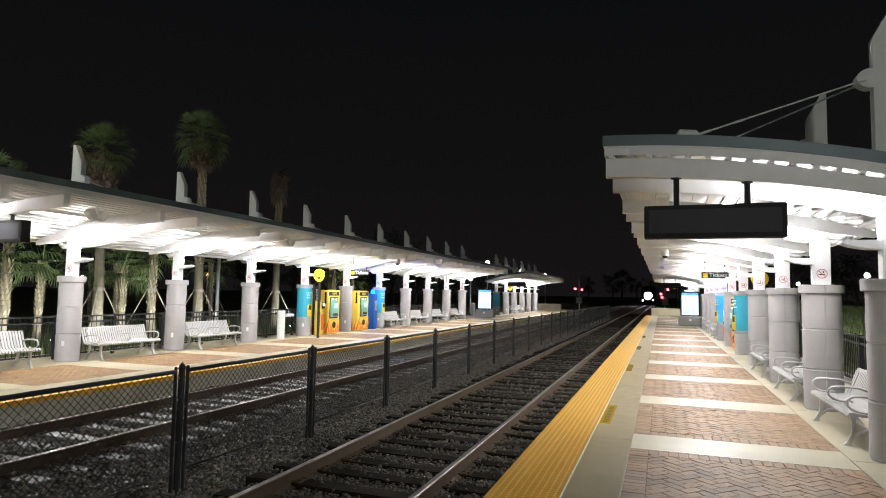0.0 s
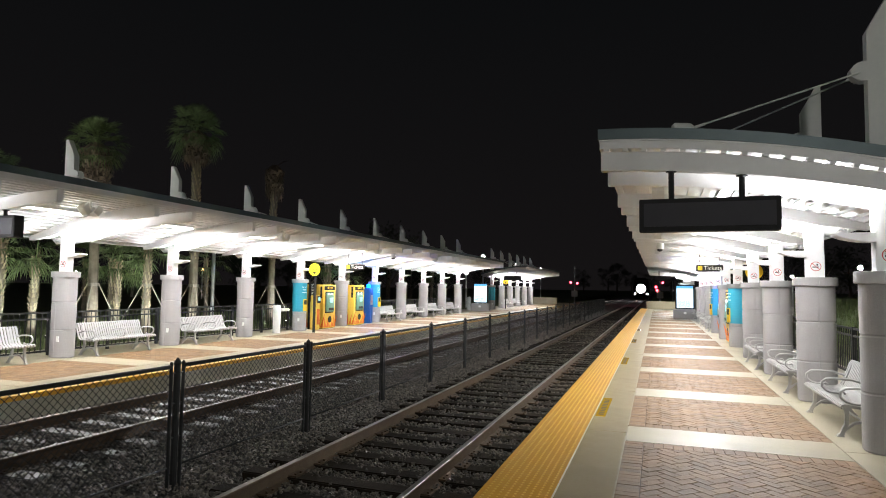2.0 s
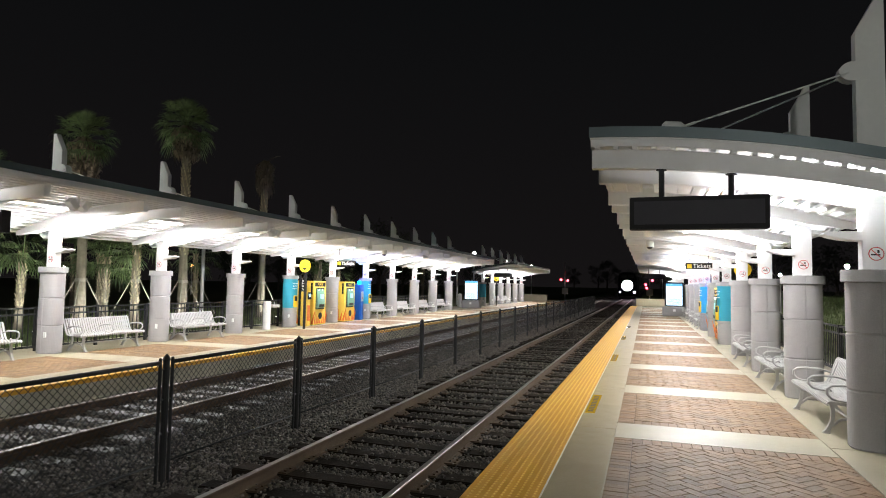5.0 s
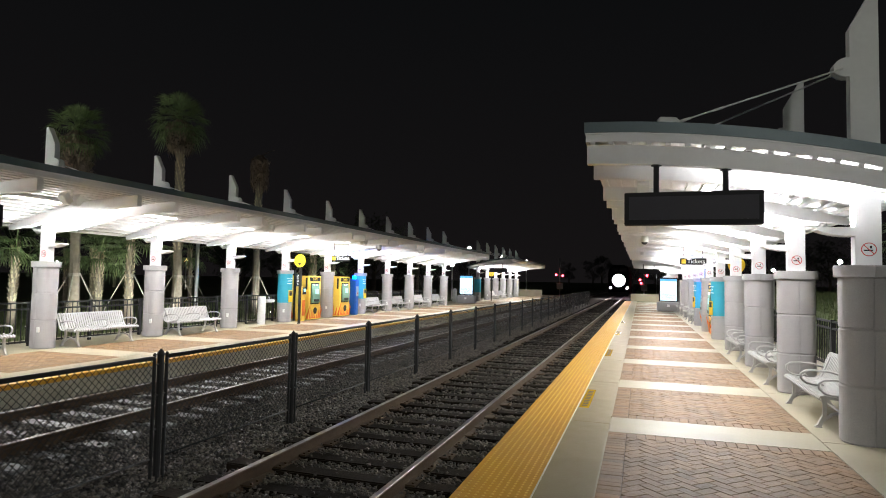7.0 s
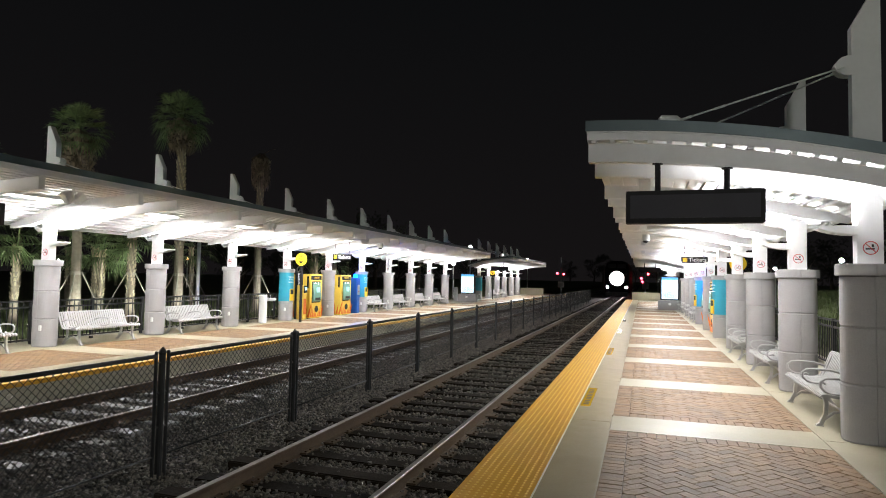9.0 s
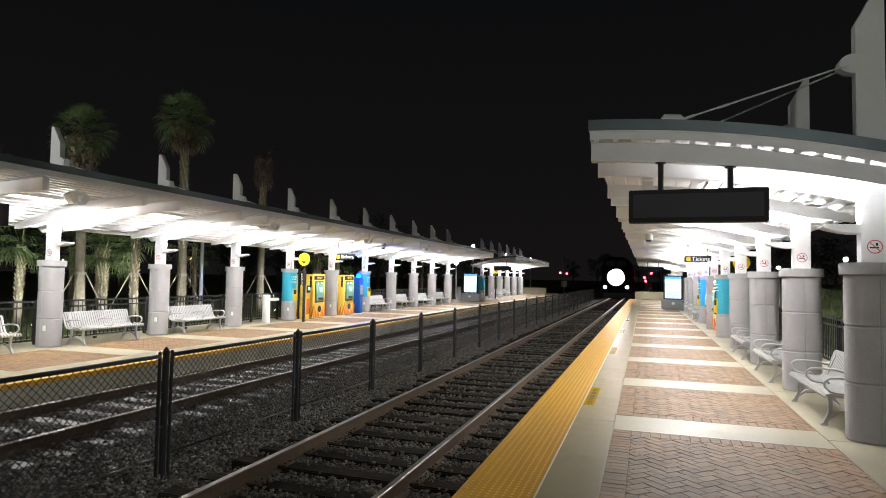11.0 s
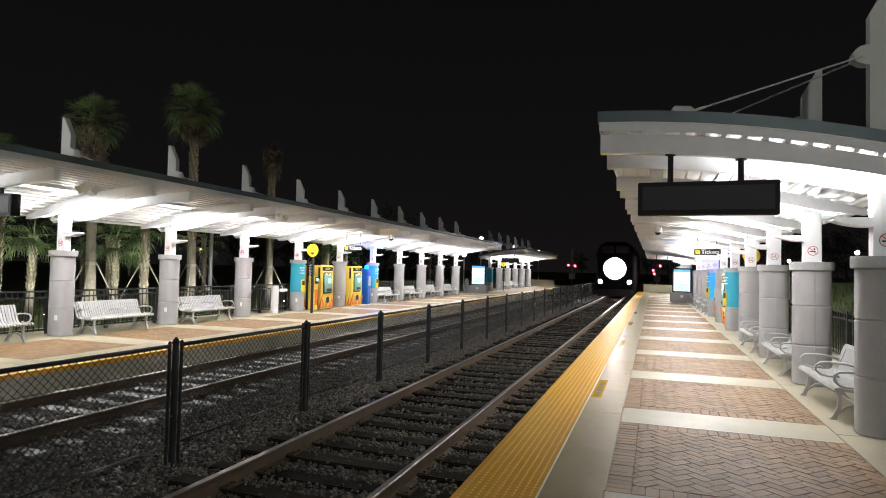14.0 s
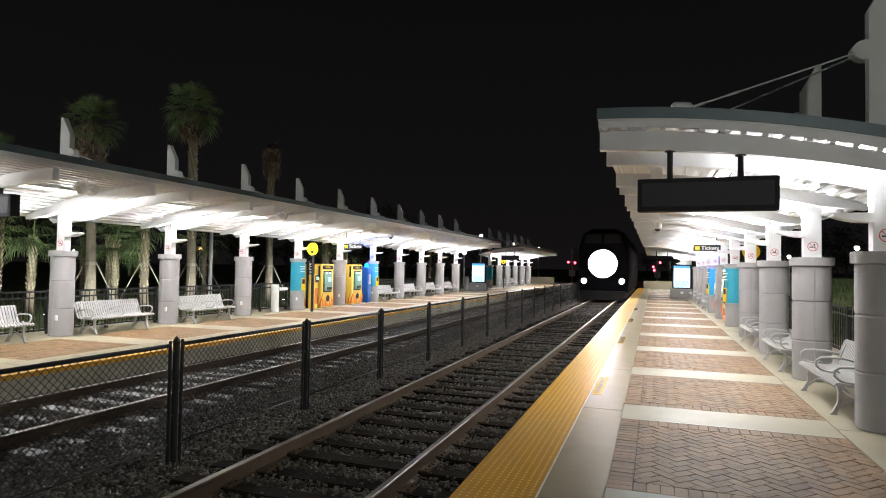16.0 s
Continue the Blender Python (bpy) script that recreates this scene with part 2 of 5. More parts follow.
def rail_profile():
    h = [(0.075, 0), (0.075, 0.012), (0.012, 0.035), (0.01, 0.12), (0.036, 0.135), (0.037, 0.166), (0.028, 0.173)]
    return [(p, q - 0.173) for p, q in h] + [(-p, q - 0.173) for p, q in h[::-1]]


for k, x in enumerate(RAILS):
    rail = thing("rail", "rusty steel rail with a polished running surface", "rail", "track rails", pose(x, 0, RAIL_Z))
    bm = bmesh.new()
    sheet(bm, rail_profile(), "y", -8, 600)
    part("rail_web", bm, RAIL_SIDE, rail)
    bm = bmesh.new()
    sheet(bm, [(-0.030, 0), (0.030, 0), (0.026, 0.004), (-0.026, 0.004)], "y", -8, 600)
    part("rail_head", bm, RAIL_TOP, rail, "polished running surface")

bm = bmesh.new()
box(bm, -1.3, 1.3, -0.115, 0.115, -0.15, 0.0, 0.012)
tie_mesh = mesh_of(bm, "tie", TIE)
glare_tie_mesh = tie_mesh.copy()
glare_tie_mesh.materials[0] = TIE_GLARE
bm = bmesh.new()
box(bm, -0.13, 0.13, -0.09, 0.09, 0.0, 0.016)
for dx in (-0.1, 0.1):
    for dy in (-0.05, 0.05):
        box(bm, dx - 0.012, dx + 0.012, dy - 0.012, dy + 0.012, 0.014, 0.032)
plate_mesh = mesh_of(bm, "tie_plate", RAIL_SIDE)
rnd = random.Random(4)
for track in (0, 1):
    cx = (RAILS[2 * track] + RAILS[2 * track + 1]) / 2
    for i in range(150):
        y = -1 + i * 0.52 + rnd.uniform(-0.03, 0.03)
        tie = new("railway_tie", glare_tie_mesh if track else tie_mesh)
        tie.matrix_basis = pose(cx + rnd.uniform(-0.06, 0.06), y, BED_Z + 0.05 + rnd.uniform(-0.012, 0.012), 0, 0, rnd.uniform(-1, 1))
        tagged(tie, "weathered railway tie in ballast, paled for the canopy's glare" if track else "dark weathered timber railway tie in ballast", "railway tie", "track ties")
        if i < 60:
            for x in (-0.755, 0.755):
                shared("tie_plate", plate_mesh, tie, pose(x, 0, 0))

# loose ballast: heaped between the ties, thinner on top of them
def stones(name, count, x0, x1, y0, y1, z, size, seed, label):
    r = np.random.default_rng(seed)
    x, y = r.uniform(x0, x1, count), y0 + (y1 - y0) * r.random(count) ** 1.6
    heap = np.zeros(count)
    keep = np.ones(count, bool)
    for track in (0, 1):
        cx = (RAILS[2 * track] + RAILS[2 * track + 1]) / 2
        across = np.abs(x - cx) < 1.28
        ph = np.abs((y + 1) / 0.52 - np.round((y + 1) / 0.52)) * 0.52
        on_tie = across & (ph < 0.125)
        keep &= ~(on_tie & (r.random(count) < (0.93, 0.72)[track]))
        heap += np.where(on_tie, 0.035, np.where(across, (0.012, 0.035)[track] * r.random(count), 0.0))
    x, y, heap = x[keep], y[keep], heap[keep]
    n = len(x)
    heap += 0.02 * r.random(n) - 0.008 + np.where(np.abs(x + 4.6) < 0.9, -0.012, 0.0)
    base = np.array([(1, 0, 0), (-0.8, 0.3, 0.1), (0.1, 1, -0.1), (0.1, -0.9, 0.2), (0, 0.1, 0.8), (0.1, 0, -0.7)])
    tri = np.array([(4, 0, 2), (4, 2, 1), (4, 1, 3), (4, 3, 0), (5, 2, 0), (5, 1, 2), (5, 3, 1), (5, 0, 3)])
    q = r.normal(size=(n, 4))
    q /= np.linalg.norm(q, axis=1)[:, None]
    w, i, j, k = q.T
    rot = np.stack([1 - 2 * (j * j + k * k), 2 * (i * j - k * w), 2 * (i * k + j * w), 2 * (i * j + k * w), 1 - 2 * (i * i + k * k), 2 * (j * k - i * w),
                    2 * (i * k - j * w), 2 * (j * k + i * w), 1 - 2 * (i * i + j * j)], axis=1).reshape(n, 3, 3)
    s = size * r.uniform(0.5, 1.25, n) ** 1.3
    v = np.einsum("nab,mb->nma", rot, base) * s[:, None, None]
    v[:, :, 2] *= 0.8
    v += np.stack([x, y, z + heap], axis=1)[:, None, :]
    f = (tri[None] + 6 * np.arange(n)[:, None, None]).reshape(-1, 3)
    me = bpy.data.meshes.new(name)
    me.from_pydata(v.reshape(-1, 3).tolist(), [], f.tolist())
    me.materials.append(STONE)
    tagged(new(name, me), label, "ballast", kind="stuff")


stones("ballast_stones", 170000, -9.0, -1.45, 1.5, 42, BED_Z + 0.02, 0.028, 11, "loose grey crushed ballast stones")

# ---- platforms ----
PANEL, BAND, FIRST = 3.12, 0.80, 7.25       # bays of the paving, concrete band, far edge of the first brick panel
BX0, BX1 = -0.348, 1.872


def platform(name, mirror, y0, y1, label):
    fx = far if mirror else (lambda x: x)
    bm = bmesh.new()
    a, b = sorted((fx(EDGE), fx(4.1)))
    box(bm, a, b, y0, y1, -0.75, -0.05)
    base = tagged(part(name, bm, FASCIA), label, "platform", kind="structure")
    shift = 0.0 if not mirror else FAR0 - NEAR0
    # strips and bands of concrete round the brick panels
    slabs = [(EDGE + 0.575, BX0, y0, y1), (BX1, 4.1, y0, y1)]
    k0 = int((y0 - FIRST) // PANEL) - 1
    k1 = int((y1 - FIRST) // PANEL) + 1
    for k in range(k0, k1):
        s = FIRST + shift + k * PANEL
        if s > y0 and s + BAND < y1:
            slabs.append((BX0, BX1, s, s + BAND))
    joint = 0.006
    made = {}
    for x0, x1, ya, yb in slabs:
        pieces = [(ya, yb)]
        if yb - ya > 5:
            cuts = [FIRST + shift + k * PANEL + BAND * 0.5 for k in range(k0, k1)]
            cuts = [ya] + [c for c in cuts if ya < c < yb] + [yb]
            pieces = list(zip(cuts, cuts[1:]))
        for p, q in pieces:
            key = (round(x1 - x0, 3), round(q - p, 3))
            surface = EDGE_CONCRETE if x1 == BX0 else CONCRETE
            if key not in made:
                w, d = key
                bm = bmesh.new()
                box(bm, -w / 2 + joint / 2, w / 2 - joint / 2, -d / 2 + joint / 2, d / 2 - joint / 2, -0.05, 0.0, 0.004)
                made[key] = mesh_of(bm, "slab", surface)
            shared("slab", made[key], base, pose(fx((x0 + x1) / 2), (p + q) / 2, 0))
    return base


def panel_edging(base, y0, y1):
    """Pale raised edging along the track side of each brick panel."""
    bm = bmesh.new()
    box(bm, -0.005, 0.005, 0, PANEL - BAND, -0.03, 0.003)
    me = mesh_of(bm, "panel_edging", CONCRETE)
    k = math.ceil((y0 - FIRST) / PANEL)
    while FIRST + BAND + k * PANEL < y1:
        shared("panel_edging", me, base, pose(BX0, FIRST + BAND + k * PANEL, 0))
        k += 1


near_platform = platform("platform_near", False, -6, 60, "concrete station platform with herringbone brick panels")
far_platform = platform("platform_far", True, -2, 78, "concrete station platform across the tracks with brick panels")
panel_edging(near_platform, -6, 40)

# tactile strips
def tactile(name, mirror, y0, y1, dome_to):
    fx = far if mirror else (lambda x: x)
    strip = thing(name, "yellow tactile warning strip with raised domes along the platform edge", "tactile strip", "tactile strips")
    bm = bmesh.new()
    box(bm, -0.2925, 0.2925, 0.0015, 1.2185, -0.075, 0.004)
    tile = mesh_of(bm, "tactile_tile", YELLOW)
    y = y0
    while y < y1 - 1:
        shared("tactile_tile", tile, strip, pose(fx(EDGE + 0.2725), y, 0))
        y += 1.22
    verts, faces = [], []
    n = 6
    y = y0
    while y < dome_to:
        for i in range(9):
            cx, k = fx(EDGE + 0.035 + i * 0.0615), len(verts)
            for r, z in ((0.0135, 0.004), (0.0075, 0.0085)):
                verts += [(cx + r * math.cos(2 * math.pi * q / n), y + r * math.sin(2 * math.pi * q / n), z) for q in range(n)]
            faces += [(k + q, k + (q + 1) % n, k + n + (q + 1) % n, k + n + q) for q in range(n)] + [tuple(k + n + q for q in range(n))]
        y += 0.0615
    me = bpy.data.meshes.new("raised_dome_field")
    me.from_pydata(verts, [], faces)
    me.materials.append(DOME)
    tagged(shared("raised_dome_field", me, strip), "paler raised domes", kind="stuff")
    bm = bmesh.new()
    a, b = sorted((fx(EDGE + 0.568), fx(EDGE + 0.580)))
    box(bm, a, b, y0, y1, -0.02, 0.0035)
    part("sealant_joint", bm, SIGN_WHITE, strip, "pale sealant joint")
    return strip


tactile("tactile_strip", False, -5, 60, 46)
tactile("tactile_strip", True, -2, 78, 22)
# ---- canopies ----
def roof_z(u):
    """Top of the arched roof over u, the distance across the platform."""
    s = u + 0.62
    return 3.54 - 0.020 * s - 0.040 * s * s


U0, U1 = -0.63, 3.12
US = [U0 + (U1 - U0) * i / 18 for i in range(19)]


def arc_slab(bm, u0, u1, y0, y1, top, bottom, n=18):
    """A curved slab that follows the roof between two depths under its top."""
    us = [u0 + (u1 - u0) * i / n for i in range(n + 1)]
    outline = [(u - COL, roof_z(u) - top) for u in us] + [(u - COL, roof_z(u) - (bottom(u) if callable(bottom) else bottom)) for u in us[::-1]]
    a = [bm.verts.new((p, y0, q)) for p, q in outline]
    b = [bm.verts.new((p, y1, q)) for p, q in outline]
    m = len(outline)
    for i in range(m):
        j = (i + 1) % m
        bm.faces.new((a[i], a[j], b[j], b[i]))
    for i in range(n):
        bm.faces.new((a[i], a[m - 1 - i], a[m - 2 - i], a[i + 1]))
        bm.faces.new((b[i], b[i + 1], b[m - 2 - i], b[m - 1 - i]))


def beam_depth(u):
    """The beams keep their depth over the platform and taper towards the back tip."""
    return 0.472 - 0.012 * min(max(u, 0), 2.2) - 0.10 * max(0.0, min(1.0, (u - 2.35) / 0.6))


bm = bmesh.new()
arc_slab(bm, -0.60, 2.95, -0.06, 0.06, 0.256, beam_depth)
BEAM_MESH = mesh_of(bm, "beam", WHITE)
bm = bmesh.new()
sheet(bm, [(-0.15, 2.95), (0.13, 2.95), (0.13, 4.97), (0.06, 4.97), (-0.15, 4.58)], "y", -0.065, 0.065)
FIN_MESH = mesh_of(bm, "fin", FIN)
bm = bmesh.new()
for y in (-0.075, 0.055):
    sheet(bm, [(-0.17 + 0.14 * math.cos(a), 4.14 + 0.11 * math.sin(a)) for a in [0.35 * i for i in range(18)]], "y", y, y + 0.02)
LUG_MESH = mesh_of(bm, "cable_lug", FIN)
bm = bmesh.new()
for s in (-1, 1):
    p0, p1 = Vector((-0.22, s * 0.065, 4.125)), Vector((0.42 - COL, s * 0.53, roof_z(0.42) + 0.045))
    side = Vector((0, 0.022, 0.012))
    tube(bm, [p0, p0.lerp(p1, 0.73)], 0.010, 6)
    tube(bm, [p0.lerp(p1, 0.80), p1], 0.010, 6)
    for k in (-1, 1):
        tube(bm, [p0.lerp(p1, 0.72), p0.lerp(p1, 0.735) + side * k, p0.lerp(p1, 0.795) + side * k, p0.lerp(p1, 0.81)], 0.007, 6)
    tube(bm, [p0, p0.lerp(p1, 0.05)], 0.017, 8)
    tube(bm, [p0.lerp(p1, 0.94), p1], 0.016, 8)
CABLE_MESH = mesh_of(bm, "tie_cable", FIN)
bm = bmesh.new()
for s in (-1, 1):
    z = roof_z(0.32)
    tube(bm, [(0.185 - COL, s * 0.53, z + 0.015), (0.205 - COL, s * 0.53, z + 0.022), (0.37 - COL, s * 0.53, z + 0.012), (0.42 - COL, s * 0.53, z + 0.02)], [0.05, 0.078, 0.072, 0.025], 16)
BRACKET_MESH = mesh_of(bm, "cable_anchor", FIN, True)
bm = bmesh.new()
box(bm, -0.125, 0.125, -0.08, 0.08, 1.92, 3.05, 0.008)
POST_MESH = mesh_of(bm, "post", WHITE)
# light tray: a shallow scoop on the track side of the post, with raised cheeks
SCOOP = [(-0.125, 2.245), (-0.22, 2.248), (-0.32, 2.262), (-0.42, 2.285), (-0.50, 2.315)]
bm = bmesh.new()
sheet(bm, SCOOP + [(p, q + 0.018) for p, q in SCOOP[::-1]], "y", -0.11, 0.11)
for y in (-0.122, 0.110):
    sheet(bm, SCOOP + [(-0.50, 2.335), (-0.40, 2.345), (-0.125, 2.345)], "y", y, y + 0.012)
TRAY_MESH = mesh_of(bm, "light_tray", WHITE)
bm = bmesh.new()
sheet(bm, [(-0.44, 2.318), (-0.17, 2.298), (-0.17, 2.325), (-0.44, 2.336)], "y", -0.08, 0.08)
LAMP_MESH = mesh_of(bm, "lamp_tube", TUBE)
bm = bmesh.new()
path = [(0.115, 0.0, 2.62), (0.32, 0.0, 2.60), (0.40, 0.0, 2.66), (0.41, 0.0, 2.80)]
tube(bm, path, 0.05, 10)
DRAIN_MESH = mesh_of(bm, "drain_pipe", WHITE)


def stadium(a, b, n=44, power=2.4):
    """Rounded oblong outline with a thin seam at the middle of the long faces."""
    pts = []
    for i in range(n):
        t = 2 * math.pi * i / n
        c, s = math.cos(t), math.sin(t)
        pts.append((a * math.copysign(abs(c) ** (2 / power), c), b * math.copysign(abs(s) ** (2 / power), s)))
    out = []
    for p in pts:
        if abs(p[0]) < 1e-6:
            g = math.copysign(1, p[1])
            seam = [(0.008 * g, p[1]), (0.004 * g, p[1] * 0.975), (-0.004 * g, p[1] * 0.975), (-0.008 * g, p[1])]
            out += seam
        else:
            out.append(p)
    return out


def ring_stack(bm, a, b, levels):
    loft(bm, [[(p * k, q * k, z) for p, q in stadium(a, b)] for z, k in levels])


bm = bmesh.new()
ring_stack(bm, 0.272, 0.208, [(0.0, 0.955), (0.006, 0.965), (0.018, 1), (0.582, 1), (0.594, 0.965), (0.6, 0.955)])
DRUM_MESH = mesh_of(bm, "column_drum", COLUMN)
bm = bmesh.new()
ring_stack(bm, 0.312, 0.248, [(1.792, 0.97), (1.80, 1), (1.915, 1), (1.925, 0.985)])
CAP_MESH = mesh_of(bm, "column_cap", CAP)
bm = bmesh.new()
ring_stack(bm, 0.2755, 0.2115, [(0.72, 1), (1.785, 1)])
WRAP_MESH = mesh_of(bm, "column_wrap", TEAL)
bm = bmesh.new()
ring = [(0.075 * math.cos(0.2618 * i), 0.075 * math.sin(0.2618 * i)) for i in range(24)]
inner = [(p * 0.87, q * 0.87) for p, q in ring]
vs = [[bm.verts.new((p, y, q)) for p, q in c] for y in (-0.003, 0.0) for c in (ring, inner)]
for i in range(24):
    j = (i + 1) % 24
    bm.faces.new((vs[0][i], vs[0][j], vs[1][j], vs[1][i]))
    bm.faces.new((vs[0][i], vs[0][j], vs[2][j], vs[2][i]))
bmesh.ops.create_cube(bm, size=1, matrix=pose(0, -0.0015, 0, 0, 45, 0) @ Matrix.Diagonal((0.135, 0.003, 0.009, 1)))
RING_MESH = mesh_of(bm, "prohibition_ring", SIGN_RED)
bm = bmesh.new()
bmesh.ops.create_cube(bm, size=1, matrix=Matrix.Translation((-0.005, 0, -0.01)) @ Matrix.Diagonal((0.085, 0.002, 0.016, 1)))
bmesh.ops.create_cube(bm, size=1, matrix=Matrix.Translation((0.02, 0, 0.025)) @ Matrix.Diagonal((0.02, 0.002, 0.03, 1)))
CIGARETTE_MESH = mesh_of(bm, "smoking_symbol", BLACK_INK)


def column(wrapped=False):
    ob = thing("canopy_column", "grey stucco oblong column with a teal printed wrap" if wrapped else "grey stucco oblong column with cap and joints, white post above",
               "column", "canopy columns")
    for z0, tall in ((0.0, 0.622), (0.622, 0.614), (1.236, 0.564)):
        shared("column_drum", DRUM_MESH, ob, pose(0, 0, z0) @ Matrix.Diagonal((1, 1, tall / 0.6, 1)))
    shared("column_cap", CAP_MESH, ob)
    shared("post", POST_MESH, ob)
    tray = shared("light_tray", TRAY_MESH, ob)
    shared("lamp_tube", LAMP_MESH, tray)
    shared("drain_pipe", DRAIN_MESH, ob)
    for s in (1, -1):
        sign = shared("no_smoking_sign", RING_MESH, ob, pose(0.0, -0.084 * s, 2.10, 0, 0, 0 if s > 0 else 180))
        shared("smoking_symbol", CIGARETTE_MESH, sign)
    bm = bmesh.new()
    box(bm, -0.135, -0.065, 0.185, 0.217, 0.36, 0.48, 0.006)
    part("outlet_cover", bm, FIN, ob)
    if wrapped:
        shared("column_wrap", WRAP_MESH, ob)
    return ob


def canopy(n, label, fin_shift=0.0):
    """A roof over n columns, its origin half-way along the row of columns."""
    ob = thing("platform_canopy", label, "canopy", "platform canopies")
    half = (n - 1) * STEP / 2
    y0, y1 = -half - 0.66, half + 0.66
    bm = bmesh.new()
    arc_slab(bm, U0, U1, y0, y1, 0.0, 0.12)
    part("roof_sheet", bm, GREEN_METAL, ob, "grey-green metal roof edge")
    bm = bmesh.new()
    arc_slab(bm, U0 + 0.012, U1 - 0.012, y0 + 0.012, y1 - 0.012, 0.122, 0.14)
    part("soffit", bm, WHITE, ob)
    for y in (y0 + 0.02, y1 - 0.06):
        bm = bmesh.new()
        arc_slab(bm, U0 + 0.02, U1 - 0.02, y, y + 0.04, 0.142, 0.226)
        part("end_trim", bm, WHITE, ob)
    bm = bmesh.new()
    z = roof_z(U0)
    box(bm, U0 + 0.014 - COL, U0 + 0.05 - COL, y0 + 0.07, y1 - 0.07, z - 0.226, z - 0.142)
    part("edge_trim", bm, WHITE, ob)
    # slats that run along the roof on top of the beams
    bm = bmesh.new()
    box(bm, -0.028, 0.028, y0 + 0.03, y1 - 0.03, -0.255, -0.20)
    slat = mesh_of(bm, "slat", WHITE)
    u = U0 + 0.10
    while u < U1 - 0.08:
        slope = math.degrees(math.atan(-0.020 - 0.08 * (u + 0.62)))
        shared("slat", slat, ob, pose(u - COL, 0, roof_z(u)) @ pose(0, 0, 0, 0, -slope, 0))
        u += 0.21
    for k in range(n):
        y = -half + k * STEP
        for dy in (-0.53, 0.53):
            shared("beam", BEAM_MESH, ob, pose(0, y + dy, 0))
        fin = shared("fin", FIN_MESH, ob, pose(0, y + fin_shift, 0))
        shared("cable_lug", LUG_MESH, fin)
        shared("tie_cable", CABLE_MESH, fin)
        shared("cable_anchor", BRACKET_MESH, fin)
    return ob


near_columns = [NEAR0 + STEP * k for k in range(10)]
far_columns = [FAR0 + STEP * k for k in range(10)]
far_all = [FAR0 - 2 * STEP, FAR0 - STEP] + far_columns
far_second = [48.3 + STEP * k for k in range(6)]
near_second = [45.9 + STEP * k for k in range(5)]
c1 = canopy(10, "white steel canopy with arched beams, slatted soffit and stayed fins")
c1.matrix_basis = pose(COL, sum(near_columns) / 10, 0)
c2 = canopy(12, "white steel canopy with arched beams, slatted soffit and stayed fins", 0.12)
c2.matrix_basis = pose(far(COL), sum(far_all) / 12, 0, 0, 0, 180)
c3 = canopy(6, "shorter white steel canopy further along the platform")
c3.matrix_basis = pose(far(COL), sum(far_second) / 6, 0, 0, 0, 180)
c4 = canopy(5, "shorter white steel canopy further along the platform")
c4.matrix_basis = pose(COL, sum(near_second) / 5, 0)

col_plain, col_wrap = column(), column(True)
placed = []
fixture = None


def ceiling_fixture():
    ob = thing("strip_light", "white strip light with a glowing diffuser under the canopy", "strip light", "canopy strip lights")
    bm = bmesh.new()
    box(bm, -0.09, 0.09, -0.62, 0.62, -0.04, 0.005, 0.008)
    part("housing", bm, WHITE, ob)
    bm = bmesh.new()
    box(bm, -0.07, 0.07, -0.58, 0.58, -0.062, -0.04, 0.006)
    part("diffuser", bm, TUBE, ob, "glowing diffuser")
    return ob


for ys, turn, x, wraps in ((near_columns, 0, COL, (4, 6)), (far_all, 180, far(COL), (5, 7)), (far_second, 180, far(COL), (0,)), (near_second, 0, COL, ())):
    for k, y in enumerate(ys):
        mid = y + STEP / 2
        y -= 0.12 if ys is far_all else 0.0
        src = col_wrap if k in wraps else col_plain
        m = pose(x, y, 0, 0, 0, turn)
        if src not in placed:
            src.matrix_basis = m
            placed.append(src)
        else:
            copy_thing(src, m)
        side = -1 if turn == 0 else 1
        area_lamp("uplight", pose(x + side * 0.31, y, 2.352, 180), 0.28, 0.18, UPLIGHT).data.spread = radians(145)
        if k < len(ys) - 1:
            u = 0.95
            m = pose(x + side * (COL - u), mid, roof_z(u) - 0.257)
            if fixture is None:
                fixture = ceiling_fixture()
                fixture.matrix_basis = m
            else:
                copy_thing(fixture, m)
            area_lamp("ceiling_light", m @ pose(0, 0, -0.07), 0.12, 1.1, DOWNLIGHT if turn == 0 else DOWNLIGHT * 1.3)
# ---- lawns beside the platforms ----
def berm(x):
    """The bank that rises behind the near platform."""
    s = max(0.0, min(1.0, (x - 4.5) / 3.2))
    return 1.25 * s * s * (3 - 2 * s)


for name, xs in (("lawn_far", [far(4.1), -15.5, -17, -19, -22, -27, -36, -60, -120, -220]), ("lawn_near", [4.1, 4.5, 5.0, 5.5, 6.1, 6.8, 7.7, 9, 12, 20, 60, 200])):
    bm = bmesh.new()
    rows = []
    for y in [-40 + 2.5 * i for i in range(56)] + [104, 120, 150, 200, 290]:
        rows.append([bm.verts.new((x, y, -0.06 + (berm(x) if x > 0 else 0) + 0.08 * noise.noise((x * 0.3, y * 0.3, 5)) * min(1, abs(x - xs[0])))) for x in xs])
    for a, b in zip(rows, rows[1:]):
        for i in range(len(xs) - 1):
            bm.faces.new((a[i], a[i + 1], b[i + 1], b[i]))
    tagged(part(name, bm, GRASS, smooth=True), "rough mown lawn beside the platform", "lawn", kind="structure")


